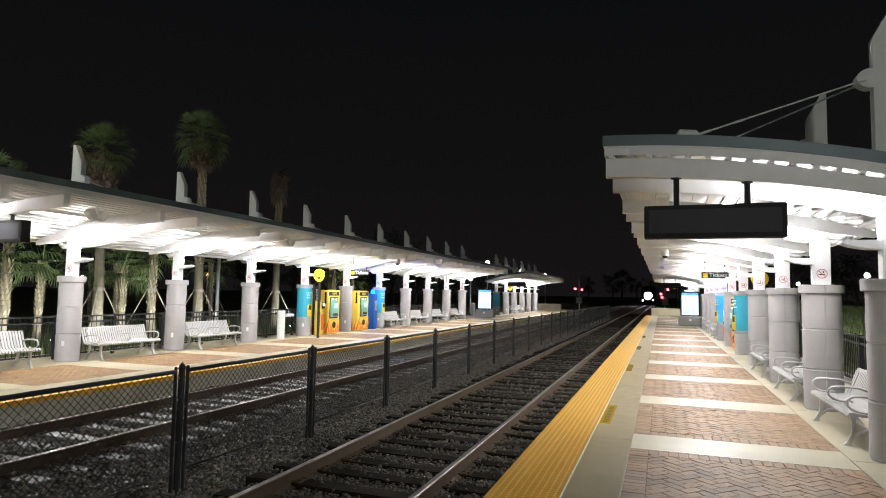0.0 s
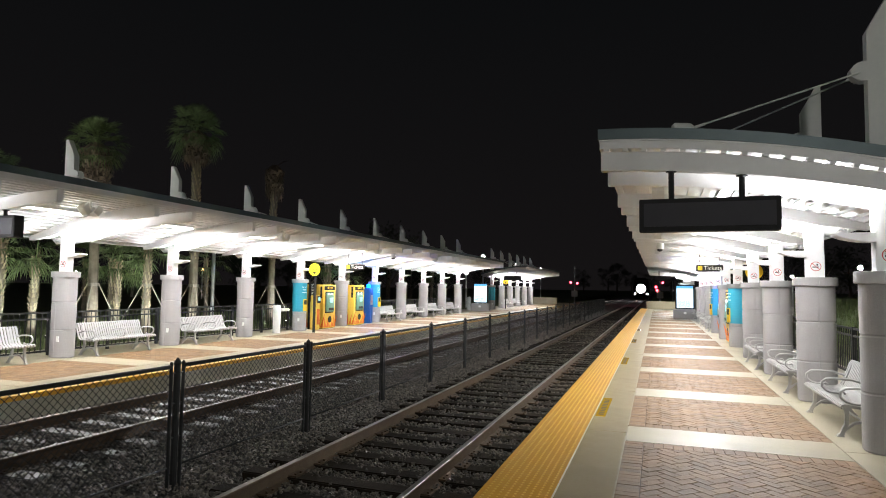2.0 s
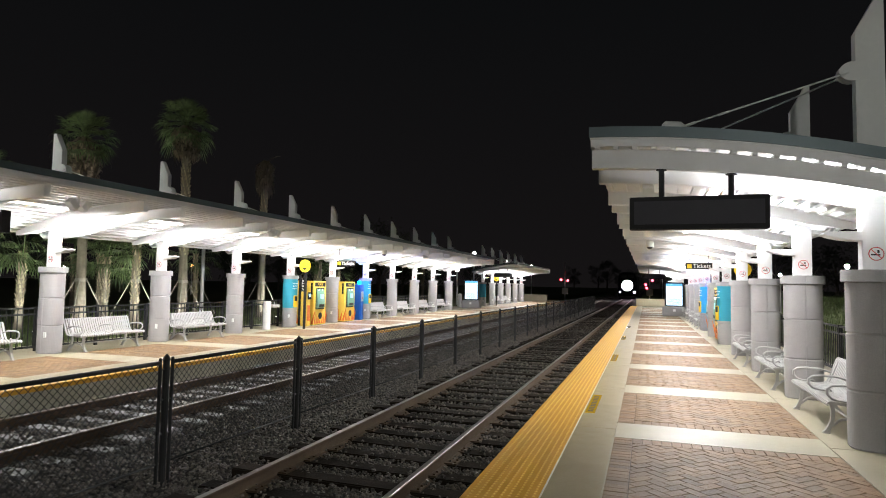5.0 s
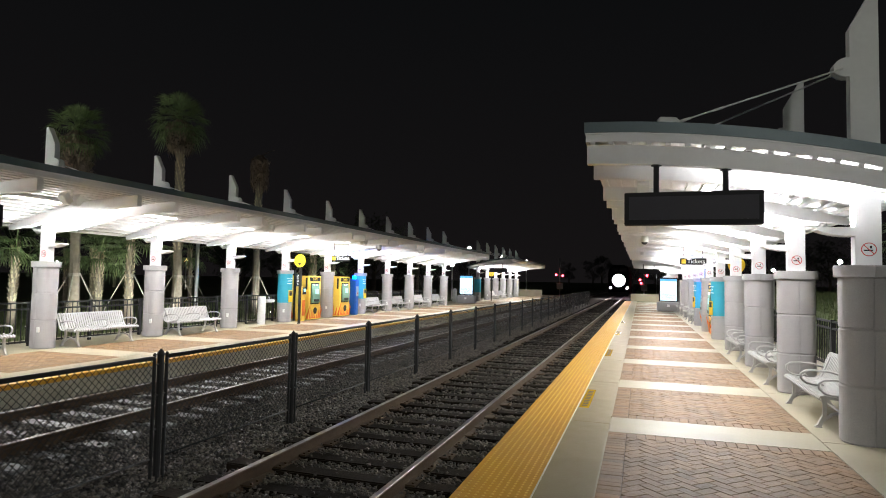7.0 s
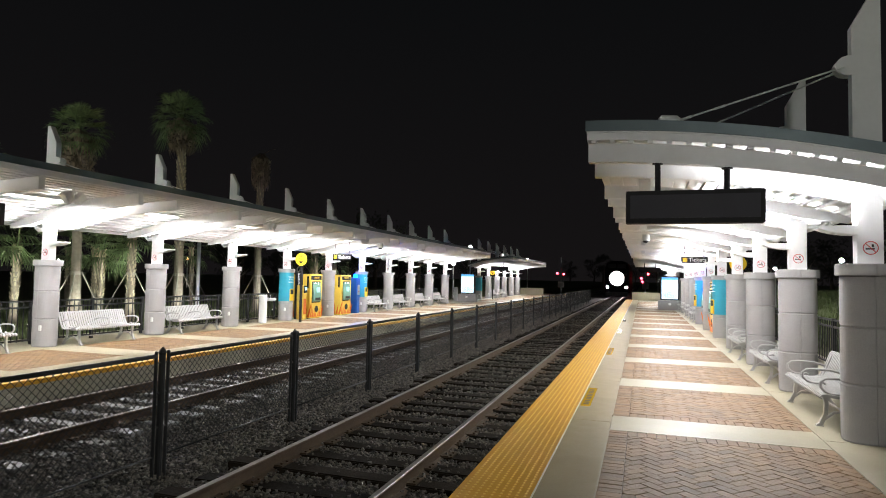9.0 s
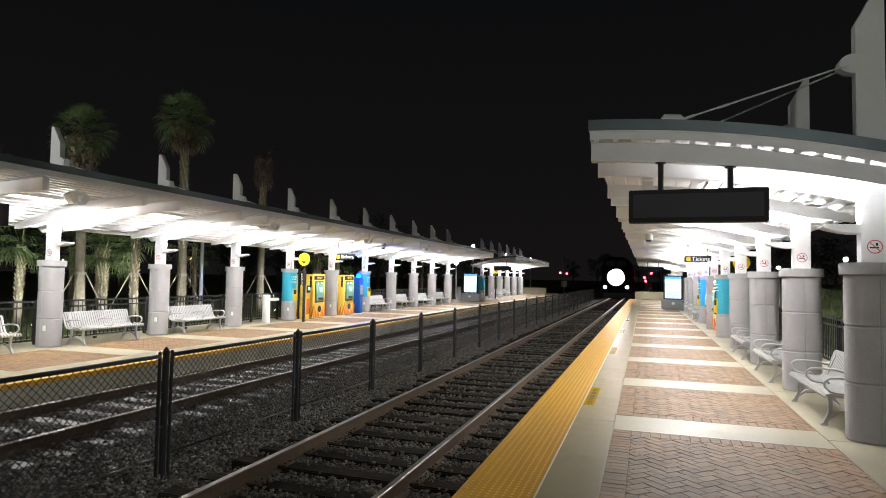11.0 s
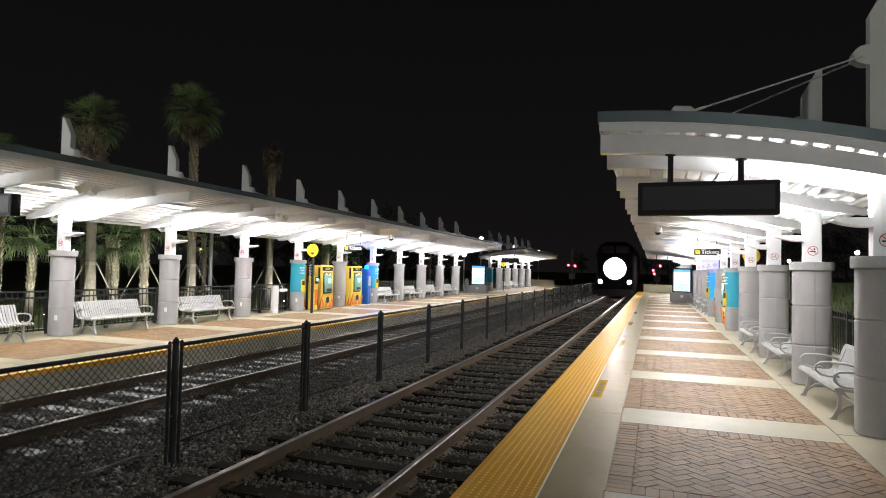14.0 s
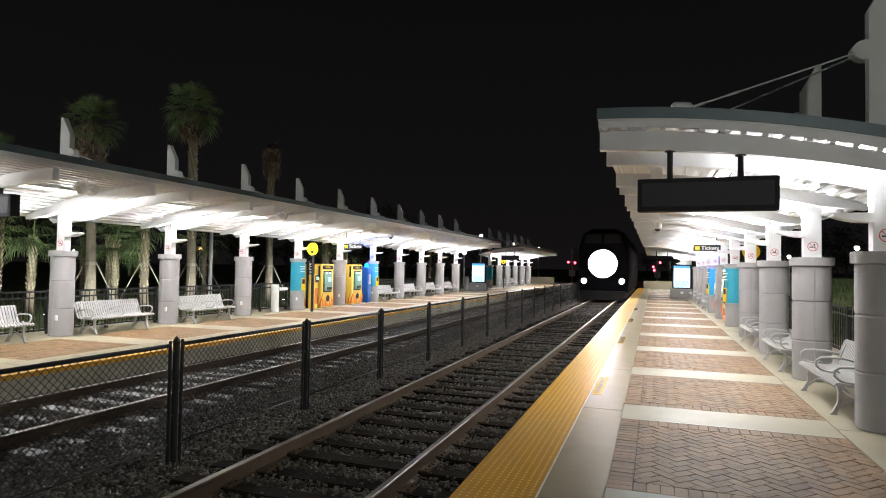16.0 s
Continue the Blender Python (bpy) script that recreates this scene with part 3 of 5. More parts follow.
def grass_tufts(name, x0, x1, y0, y1, count, seed):
    rnd = random.Random(seed)
    verts, faces = [], []
    for _ in range(count):
        x, y = rnd.uniform(x0, x1), y0 + (y1 - y0) * rnd.random() ** 1.3
        z = -0.12 + (berm(x) if x > 0 else 0)
        for _ in range(5):
            a, h, w = rnd.uniform(0, 6.28), rnd.uniform(0.10, 0.38), rnd.uniform(0.006, 0.014)
            lean = rnd.uniform(0.02, 0.18)
            k = len(verts)
            c, s = math.cos(a), math.sin(a)
            verts += [(x - s * w, y + c * w, z), (x + s * w, y - c * w, z), (x + c * lean, y + s * lean, z + h)]
            faces.append((k, k + 1, k + 2))
    me = bpy.data.meshes.new(name)
    me.from_pydata(verts, [], faces)
    me.materials.append(BLADE)
    tagged(new(name, me), "uneven tufts of rough grass", "grass", kind="stuff")


grass_tufts("grass_tufts", -26, far(4.2), 6, 48, 13000, 21)
grass_tufts("grass_tufts", 4.6, 12, 8, 40, 9000, 22)

# ---- chain-link fence between the tracks ----
FENCE_STEP, FENCE_Y = 2.531, 5.14
TOPZ, BOTZ = 0.83, -0.19
bm = bmesh.new()
w, pitch = FENCE_STEP - 0.17, 0.074
y_lo, y_hi = 0.085, FENCE_STEP - 0.085
h = TOPZ - BOTZ
r = 0.003
k = -int(h / pitch) - 1
segs = []
while k * pitch < w + h:
    for s in (1, -1):
        # line: along = k*pitch + s*height
        pts = []
        for z in (0, h):
            pts.append((k * pitch + (z if s > 0 else h - z), z))
        (a0, z0), (a1, z1) = pts
        # clip to the panel
        t0, t1 = 0.0, 1.0
        d = a1 - a0
        for lim, sign in ((0.0, 1), (w, -1)):
            f0, f1 = sign * (a0 - lim), sign * (a1 - lim)
            if f0 < 0 and f1 < 0:
                t0, t1 = 1, 0
            elif f0 < 0:
                t0 = max(t0, -f0 / (f1 - f0))
            elif f1 < 0:
                t1 = min(t1, f0 / (f0 - f1))
        if t1 - t0 > 0.01:
            segs.append((a0 + d * t0, z0 + (z1 - z0) * t0, a0 + d * t1, z0 + (z1 - z0) * t1))
    k += 1
for a0, z0, a1, z1 in segs:
    tube(bm, [(0, y_lo + a0, BOTZ + z0), (0, y_lo + a1, BOTZ + z1)], r, 4)
WIRE_MESH = mesh_of(bm, "wire_mesh", MESH_WIRE)
bm = bmesh.new()
tube(bm, [(0, y_lo, TOPZ), (0, y_hi, TOPZ)], 0.021, 8)
TOPRAIL_MESH = mesh_of(bm, "top_rail", BLACK_IRON, True)
bm = bmesh.new()
tube(bm, [(0, y_lo, BOTZ), (0, y_hi, BOTZ)], 0.010, 6)
BOTRAIL_MESH = mesh_of(bm, "bottom_rail", BLACK_IRON, True)
bm = bmesh.new()
tube(bm, [(0, 0, BOTZ - 0.28), (0, 0, TOPZ + 0.035), (0, 0, TOPZ + 0.05)], [0.018, 0.018, 0.010], 8)
ENDPOST_MESH = mesh_of(bm, "end_post", BLACK_IRON)
bm = bmesh.new()
tube(bm, [(0, 0, BED_Z - 0.1), (0, 0, 0.84), (0, 0, 0.86), (0, 0, 0.89), (0, 0, 0.918)], [0.034, 0.034, 0.041, 0.028, 0.006], 10)
for z in (0.1, 0.45, 0.76):
    tube(bm, [(0, -0.085, z), (0, 0.085, z)], 0.010, 6)
POST2_MESH = mesh_of(bm, "line_post", BLACK_IRON)

first_panel = None
for k in range(-2, 22):
    m = pose(FENCE_X, FENCE_Y + k * FENCE_STEP, 0)
    if first_panel is None:
        first_panel = thing("chain_link_panel", "black chain-link fence panel between the tracks", "fence", "track fence panels", m)
        shared("wire_mesh", WIRE_MESH, first_panel)
        shared("top_rail", TOPRAIL_MESH, first_panel)
        shared("bottom_rail", BOTRAIL_MESH, first_panel)
        shared("end_post", ENDPOST_MESH, first_panel, pose(0, y_lo, 0))
        shared("end_post", ENDPOST_MESH, first_panel, pose(0, y_hi, 0))
    else:
        copy_thing(first_panel, m)
    post = new("fence_post", POST2_MESH)
    post.matrix_basis = m
    tagged(post, "black steel fence post with pointed top", "fence post", "track fence posts")

# ---- iron railings behind the platforms ----
bm = bmesh.new()
tube(bm, [(0, 0, 0.07), (0, 0, 0.96)], 0.011, 4)
PICKET_MESH = mesh_of(bm, "picket", BLACK_IRON)
bm = bmesh.new()
box(bm, -0.02, 0.02, -STEP / 2 + 0.03, STEP / 2 - 0.03, -0.02, 0.02)
RAILBAR_MESH = mesh_of(bm, "rail_bar", BLACK_IRON)
bm = bmesh.new()
box(bm, -0.032, 0.032, -0.032, 0.032, 0, 1.0)
sheet(bm, [(-0.038, -0.038), (0.038, -0.038), (0.038, 0.038), (-0.038, 0.038)], "z", 1.0, 1.015)
RAILPOST_MESH = mesh_of(bm, "railing_post", BLACK_IRON)


def railing():
    ob = thing("railing", "black iron picket railing behind the platform", "railing", "platform railings")
    for z in (0.98, 0.84, 0.10):
        shared("rail_bar", RAILBAR_MESH, ob, pose(0, 0, z))
    n = 25
    for i in range(n):
        shared("picket", PICKET_MESH, ob, pose(0, -STEP / 2 + STEP * (i + 0.5) / n, 0))
    for y in (-STEP / 2, 0):
        shared("railing_post", RAILPOST_MESH, ob, pose(0, y, 0))
    return ob


src = None
for x, y0, count in ((-13.28, FAR0 - STEP * 1.5, 11), (3.7, NEAR0 - STEP / 2, 10)):
    for k in range(count):
        m = pose(x, y0 + k * STEP, 0)
        if src is None:
            src = railing()
            src.matrix_basis = m
        else:
            copy_thing(src, m)

# ---- benches ----
PROFILE = [(-0.33, 0.385), (-0.345, 0.415), (-0.325, 0.44), (-0.28, 0.447), (-0.12, 0.425), (0.02, 0.41), (0.10, 0.42), (0.155, 0.455), (0.19, 0.52), (0.245, 0.66),
           (0.295, 0.80), (0.325, 0.835), (0.35, 0.83), (0.355, 0.805)]
bm = bmesh.new()
t = 0.007
rings = []
for i, (p, q) in enumerate(PROFILE):
    a, b = PROFILE[max(i - 1, 0)], PROFILE[min(i + 1, len(PROFILE) - 1)]
    d = Vector((b[0] - a[0], b[1] - a[1])).normalized()
    nx, nz = -d.y * t, d.x * t
    rings.append([(p + nx, -0.021, q + nz), (p + nx, 0.021, q + nz), (p - nx, 0.021, q - nz), (p - nx, -0.021, q - nz)])
loft(bm, rings)
scaled(bm, 0.89, 0.89)
SLAT_MESH = mesh_of(bm, "bench_slat", BENCH)
bm = bmesh.new()
tube(bm, [(0.20, 0, 0.60), (0.05, 0, 0.645), (-0.15, 0, 0.655), (-0.27, 0, 0.645), (-0.325, 0, 0.60), (-0.325, 0, 0.53), (-0.27, 0, 0.475), (-0.20, 0, 0.45), (-0.10, 0, 0.445), (-0.06, 0, 0.47), (-0.03, 0, 0.44)],
     0.017, 8)
scaled(bm, 0.89, 0.89)
ARM_MESH = mesh_of(bm, "armrest", BENCH, True)
bm = bmesh.new()
def leg_bar(pts, half=0.022):
    rings = []
    for i, (p, q, w) in enumerate(pts):
        a, b = pts[max(i - 1, 0)], pts[min(i + 1, len(pts) - 1)]
        d = Vector((b[0] - a[0], b[1] - a[1])).normalized()
        nx, nz = -d.y * w, d.x * w
        rings.append([(p + nx, -half, q + nz), (p + nx, half, q + nz), (p - nx, half, q - nz), (p - nx, -half, q - nz)])
    loft(bm, rings)
leg_bar([(-0.255, 0.43, 0.03), (-0.235, 0.30, 0.024), (-0.245, 0.16, 0.022), (-0.30, 0.03, 0.026), (-0.335, 0.0, 0.03)])
leg_bar([(0.17, 0.45, 0.03), (0.15, 0.30, 0.024), (0.19, 0.15, 0.022), (0.27, 0.03, 0.026), (0.30, 0.0, 0.03)])
leg_bar([(-0.25, 0.10, 0.014), (-0.15, 0.185, 0.014), (-0.02, 0.215, 0.018), (0.10, 0.185, 0.014), (0.20, 0.10, 0.014)])
leg_bar([(-0.30, 0.41, 0.02), (0.0, 0.385, 0.022), (0.15, 0.43, 0.022), (0.22, 0.62, 0.02), (0.28, 0.78, 0.016)])
box(bm, -0.36, -0.27, -0.03, 0.03, 0.0, 0.014)
box(bm, 0.24, 0.33, -0.03, 0.03, 0.0, 0.014)
scaled(bm, 0.89, 0.89)
LEG_MESH = mesh_of(bm, "leg_frame", BENCH)
bm = bmesh.new()
tube(bm, [(-0.02, -0.75, 0.20), (-0.02, 0.75, 0.20)], 0.012, 6)
scaled(bm, 0.89, 0.89)
STRETCHER_MESH = mesh_of(bm, "stretcher", BENCH)


def bench():
    ob = thing("platform_bench", "silver-grey slatted steel bench with three loop armrests", "bench", "platform benches")
    for i in range(30):
        shared("bench_slat", SLAT_MESH, ob, pose(0, -0.90 + i * 1.80 / 29, 0))
    for y in (-0.86, 0, 0.86):
        shared("armrest", ARM_MESH, ob, pose(0, y, 0))
    for y in (-0.76, 0.76):
        shared("leg_frame", LEG_MESH, ob, pose(0, y, 0))
    shared("stretcher", STRETCHER_MESH, ob)
    return ob


bench_src = None
spots = [(2.31, y, 0) for y in (9.20, 12.42, 15.63, 28.7, 31.95, 35.2, 38.4)]
spots += [(-12.42, y, 180) for y in (5.1, 8.25, 11.45, 14.65, 27.5, 30.7, 33.95, 37.2, 53.0, 56.2)]
for x, y, a in spots:
    m = pose(x, y, 0, 0, 0, a)
    if bench_src is None:
        bench_src = bench()
        bench_src.matrix_basis = m
    else:
        copy_thing(bench_src, m)

# ---- ticket machines ----
def ticket_machine():
    """Its front looks along -x."""
    ob = thing("ticket_machine", "golden yellow ticket machine with orange sunburst and green screen panel", "ticket machine", "ticket machines")
    bm = bmesh.new()
    box(bm, -0.36, 0.40, -0.475, 0.475, 0.02, 1.74, 0.015)
    part("cabinet", bm, MACHINE_YELLOW, ob)
    bm = bmesh.new()
    box(bm, -0.30, 0.34, -0.42, 0.42, 0.0, 0.03)
    part("plinth", bm, DARK_PLASTIC, ob)
    bm = bmesh.new()
    box(bm, -0.372, -0.355, -0.40, 0.40, 1.52, 1.68, 0.004)
    head = part("header_panel", bm, DARK_PLASTIC, ob, "black header panel")
    lettering("header_text", "TICKETS", 0.105, SIGN_YELLOW, head, pose(-0.374, 0, 1.60) @ pose(0, 0, 0, 90, 0, -90))
    bm = bmesh.new()
    box(bm, -0.375, -0.355, -0.33, 0.33, 0.62, 1.46, 0.01)
    panel = part("screen_surround", bm, DARK_PLASTIC, ob)
    bm = bmesh.new()
    sheet(bm, [(-0.377, 0.66), (-0.377, 1.42), (-0.385, 1.42), (-0.43, 0.95), (-0.43, 0.70)], "y", -0.29, 0.29)
    part("control_panel", bm, MACHINE_TEAL, panel, "green-grey control panel")
    bm = bmesh.new()
    box(bm, -0.425, -0.40, -0.20, 0.06, 1.02, 1.22, 0.006)
    part("touch_screen", bm, SCREEN_LIT, panel, "small lit touch screen")
    bm = bmesh.new()
    box(bm, -0.44, -0.42, -0.22, 0.16, 0.72, 0.82, 0.006)
    part("ticket_tray", bm, BLACK_INK, panel)
    for y in (-0.12, 0.12):
        bm = bmesh.new()
        disc(bm, (-0.392, y, 1.38), (1, 0, 0), 0.028, 0.01, 10)
        part("panel_light", bm, TUBE, panel)
    bm = bmesh.new()
    disc(bm, (-0.366, -0.05, 0.36), (1, 0, 0), 0.13, 0.012, 20)
    part("emblem", bm, BLACK_INK, ob)
    # rays of the sunburst on the front and on both sides
    rnd = random.Random(8)
    for i in range(7):
        y = -0.44 + i * 0.135
        bm = bmesh.new()
        sheet(bm, [(y - 0.055, 0.06), (y + 0.055, 0.06), (y + rnd.uniform(-0.1, 0.1), rnd.uniform(0.25, 0.6))], "x", -0.3645, -0.355)
        part("sunburst_ray", bm, MACHINE_ORANGE, ob)
    for s in (-1, 1):
        for i in range(6):
            x = -0.30 + i * 0.125
            a = sorted((s * 0.472, s * 0.4795))
            bm = bmesh.new()
            sheet(bm, [(x - 0.05, 0.06), (x + 0.05, 0.06), (x + 0.12 * (i - 2.5) / 2, rnd.uniform(0.45, 0.95))], "y", *a)
            part("sunburst_ray", bm, MACHINE_ORANGE, ob)
    for s in (-1, 1):
        bm = bmesh.new()
        a = sorted((s * 0.472, s * 0.481))
        box(bm, -0.30, -0.22, *a, 1.20, 1.66)
        part("side_label", bm, DARK_PLASTIC, ob)
    return ob


tm = ticket_machine()
tm.matrix_basis = pose(-12.71, 21.52, 0, 0, 0, 180)
copy_thing(tm, pose(-12.71, 24.10, 0, 0, 0, 180))
copy_thing(tm, pose(2.58, 22.35, 0))
copy_thing(tm, pose(2.62, 25.3, 0))

# narrow validators and the vertical ticket banner beside them
def validator(m):
    ob = thing("card_validator", "narrow orange and yellow card validator post", "validator", "card validators", m)
    bm = bmesh.new()
    box(bm, -0.14, 0.14, -0.13, 0.13, 0, 1.32, 0.02)
    part("post_body", bm, MACHINE_YELLOW, ob)
    bm = bmesh.new()
    box(bm, -0.143, -0.13, -0.10, 0.10, 0.20, 0.80, 0.003)
    part("orange_panel", bm, MACHINE_ORANGE, ob)
    bm = bmesh.new()
    sheet(bm, [(-0.145, 1.02), (-0.145, 1.30), (-0.16, 1.30), (-0.19, 1.04)], "y", -0.10, 0.10)
    head = part("reader_head", bm, DARK_PLASTIC, ob)
    bm = bmesh.new()
    box(bm, -0.182, -0.165, -0.07, 0.07, 1.12, 1.24)
    part("reader_screen", bm, SCREEN_LIT, head)
    return ob


validator(pose(-12.45, 20.62, 0, 0, 0, 180))
validator(pose(2.40, 21.60, 0))
banner = thing("ticket_banner", "tall dark blue banner lettered in white on a post", "banner", "", pose(-12.78, 20.72, 0))
bm = bmesh.new()
box(bm, -0.03, 0.03, -0.03, 0.03, 0, 1.95)
part("banner_post", bm, BLACK_IRON, banner)
bm = bmesh.new()
box(bm, 0.04, 0.30, -0.015, 0.015, 1.05, 1.80, 0.004)
blade = part("banner_face", bm, DARK_PLASTIC, banner)
lettering("banner_text", "TICKETS", 0.19, SIGN_WHITE, blade, pose(0.17, -0.018, 1.42) @ pose(0, 0, 0, 90, 0, 0) @ pose(0, 0, 0, 0, 0, 90))

# grey notice board over a pale slatted rack by the railing
rack = thing("leaflet_rack", "pale grey slatted rack under a plain grey notice board", "rack", "", pose(-13.12, 21.05, 0))
bm = bmesh.new()
box(bm, -0.02, 0.02, 0.0, 0.74, 0.98, 1.66, 0.01)
part("notice_board", bm, CAP, rack)
for y in (0.0, 0.70):
    bm = bmesh.new()
    box(bm, -0.025, 0.025, y, y + 0.04, 0.0, 1.0)
    part("leg", bm, FIN, rack)
for z in (0.12, 0.50, 0.88):
    bm = bmesh.new()
    box(bm, -0.02, 0.02, 0.04, 0.70, z, z + 0.05)
    part("crossbar", bm, FIN, rack)
bm = bmesh.new()
box(bm, -0.012, 0.012, -0.015, 0.015, 0.17, 0.88)
rack_slat = mesh_of(bm, "upright_slat", FIN)
for k in range(5):
    shared("upright_slat", rack_slat, rack, pose(0, 0.15 + 0.11 * k, 0))

# print on the wrapped columns
def column_print(x, y, s):
    ob = thing("column_notice", "white lettered notice and yellow panel on a teal wrapped column", "notice", "column notices", pose(x + 0.25 * s, y - 0.10, 0, 0, 0, 65 * s) @ pose(-0.05 * s, 0.195, 0))
    bm = bmesh.new()
    box(bm, 0.10 * s - 0.08, 0.10 * s + 0.08, -0.222, -0.185, 0.74, 1.18, 0.004)
    yp = part("fare_panel", bm, SIGN_YELLOW, ob, "yellow fare panel")
    bm = bmesh.new()
    box(bm, 0.10 * s - 0.055, 0.10 * s + 0.055, -0.227, -0.221, 0.98, 1.15)
    part("fare_window", bm, BLACK_INK, yp)
    for k, (txt, size) in enumerate((("TAP ON", 0.062), ("& OFF", 0.062))):
        lettering("notice_text", txt, size, SIGN_WHITE, ob, pose(0.05 * s, -0.219, 1.62 - k * 0.09, 90, 0, 0))
    bm = bmesh.new()
    box(bm, 0.05 * s - 0.09, 0.05 * s + 0.09, -0.221, -0.20, 1.42, 1.44)
    part("small_print", bm, SIGN_WHITE, ob)


for x, y, s in ((far(COL), far_columns[3] - 0.12, 1), (far(COL), far_columns[5] - 0.12, 1), (COL, near_columns[4], -1), (COL, near_columns[6], -1)):
    column_print(x, y, s)

# ---- blue emergency posts ----
def call_post(x, y, turn):
    ob = thing("emergency_call_post", "blue emergency call post with a glowing blue beacon", "call post", "emergency posts", pose(x, y, 0, 0, 0, turn))
    bm = bmesh.new()
    box(bm, -0.17, 0.17, -0.16, 0.16, 0, 1.62, 0.03)
    part("pillar", bm, BLUE, ob)
    bm = bmesh.new()
    box(bm, -0.185, -0.165, -0.11, 0.11, 0.85, 1.30, 0.006)
    face = part("speaker_panel", bm, STEEL, ob)
    bm = bmesh.new()
    disc(bm, (-0.19, 0, 1.0), (1, 0, 0), 0.03, 0.02, 12)
    part("call_button", bm, SIGN_RED, face)
    bm = bmesh.new()
    tube(bm, [(0, 0, 1.62), (0, 0, 1.76), (0, 0, 1.80)], [0.09, 0.09, 0.05], 14)
    part("beacon", bm, BLUE_LIGHT, ob, "glowing blue beacon")
    d = bpy.data.lights.new("beacon_light", "POINT")
    d.energy, d.color, d.shadow_soft_size = 32.0, (0.0, 0.10, 1.0), 0.05
    new("beacon_light", d).matrix_world = pose(x - 0.14 * math.cos(radians(turn)), y, 1.74)
    return ob


call_post(-12.6, 25.5, 180)
call_post(2.55, 26.3, 0)

# ---- hanging signs ----
def display(x0, x1, y, z0, z1, mirror):
    cx, w = (x0 + x1) / 2, x1 - x0
    ob = thing("hanging_display", "unlit dark departure display hung from the canopy on two posts", "display", "departure displays", pose(cx, y, 0))
    bm = bmesh.new()
    box(bm, -w / 2, w / 2, -0.09, 0.09, z0, z1, 0.008)
    case = part("casing", bm, DARK_PLASTIC, ob)
    for s in (-1, 1):
        bm = bmesh.new()
        box(bm, -w / 2 + 0.05, w / 2 - 0.05, s * 0.093 - 0.004, s * 0.093 + 0.004, z0 + 0.055, z1 - 0.05)
        part("screen", bm, SCREEN_DARK, case)
    for px in (-0.37, 0.35):
        bm = bmesh.new()
        u = cx + px if not mirror else far(cx + px)
        tube(bm, [(px, 0, z1 - 0.01), (px, 0, roof_z(u) - 0.465)], 0.032, 12)
        disc(bm, (px, 0, roof_z(u) - 0.472), (0, 0, 1), 0.06, 0.012, 12)
        part("hanger", bm, DARK_PLASTIC, ob)
    return ob


display(-0.18, 1.25, 7.27, 2.345, 2.71, False)
display(-12.13, -10.70, 7.67, 2.47, 2.86, True)
display(-0.18, 1.25, 45.37, 2.345, 2.71, False)
display(far(1.25), far(-0.18), 47.77, 2.345, 2.71, True)


def tickets_sign(x, y, u):
    ob = thing("tickets_sign", "black hanging sign with a yellow pictogram", "sign", "tickets signs", pose(x, y, 0))
    bm = bmesh.new()
    box(bm, -0.42, 0.42, -0.03, 0.03, 2.34, 2.56, 0.006)
    board = part("board", bm, DARK_PLASTIC, ob)
    lettering("sign_text", "Tickets", 0.19, SIGN_WHITE, board, pose(0.10, -0.034, 2.45, 90, 0, 0))
    bm = bmesh.new()
    box(bm, -0.36, -0.22, -0.036, -0.03, 2.38, 2.52, 0.002)
    part("pictogram", bm, SIGN_YELLOW, board)
    for px in (-0.3, 0.3):
        bm = bmesh.new()
        tube(bm, [(px, 0, 2.555), (px, 0, roof_z(u) - 0.235)], 0.012, 8)
        part("hanger", bm, BLACK_IRON, ob)


tickets_sign(1.66, 22.0, 1.66)
tickets_sign(-11.35, 21.75, far(-11.35))


def tap_sign(x, y, s):
    ob = thing("tap_here_sign", "round yellow sign on a black pole", "sign", "round yellow signs", pose(x, y, 0))
    bm = bmesh.new()
    box(bm, -0.04, 0.04, -0.03, 0.03, 0, 2.36)
    part("pole", bm, BLACK_IRON, ob)
    bm = bmesh.new()
    disc(bm, (0, -0.045, 2.27), (0, 1, 0), 0.23, 0.03, 32)
    face = part("sign_face", bm, SIGN_YELLOW, ob)
    lettering("sign_text", "TAP", 0.11, BLACK_INK, face, pose(0, -0.063, 2.38, 90, 0, 0))
    lettering("sign_text", "HERE", 0.11, BLACK_INK, face, pose(0, -0.063, 2.28, 90, 0, 0))
    bm = bmesh.new()
    sheet(bm, [(-0.10, 2.20), (0.10, 2.20), (0, 2.10)], "y", -0.066, -0.06)
    part("arrow", bm, BLACK_INK, face)


tap_sign(-11.72, 19.35, 1)
tap_sign(2.66, 19.6, -1)
tap_sign(-12.0, 50.2, 1)

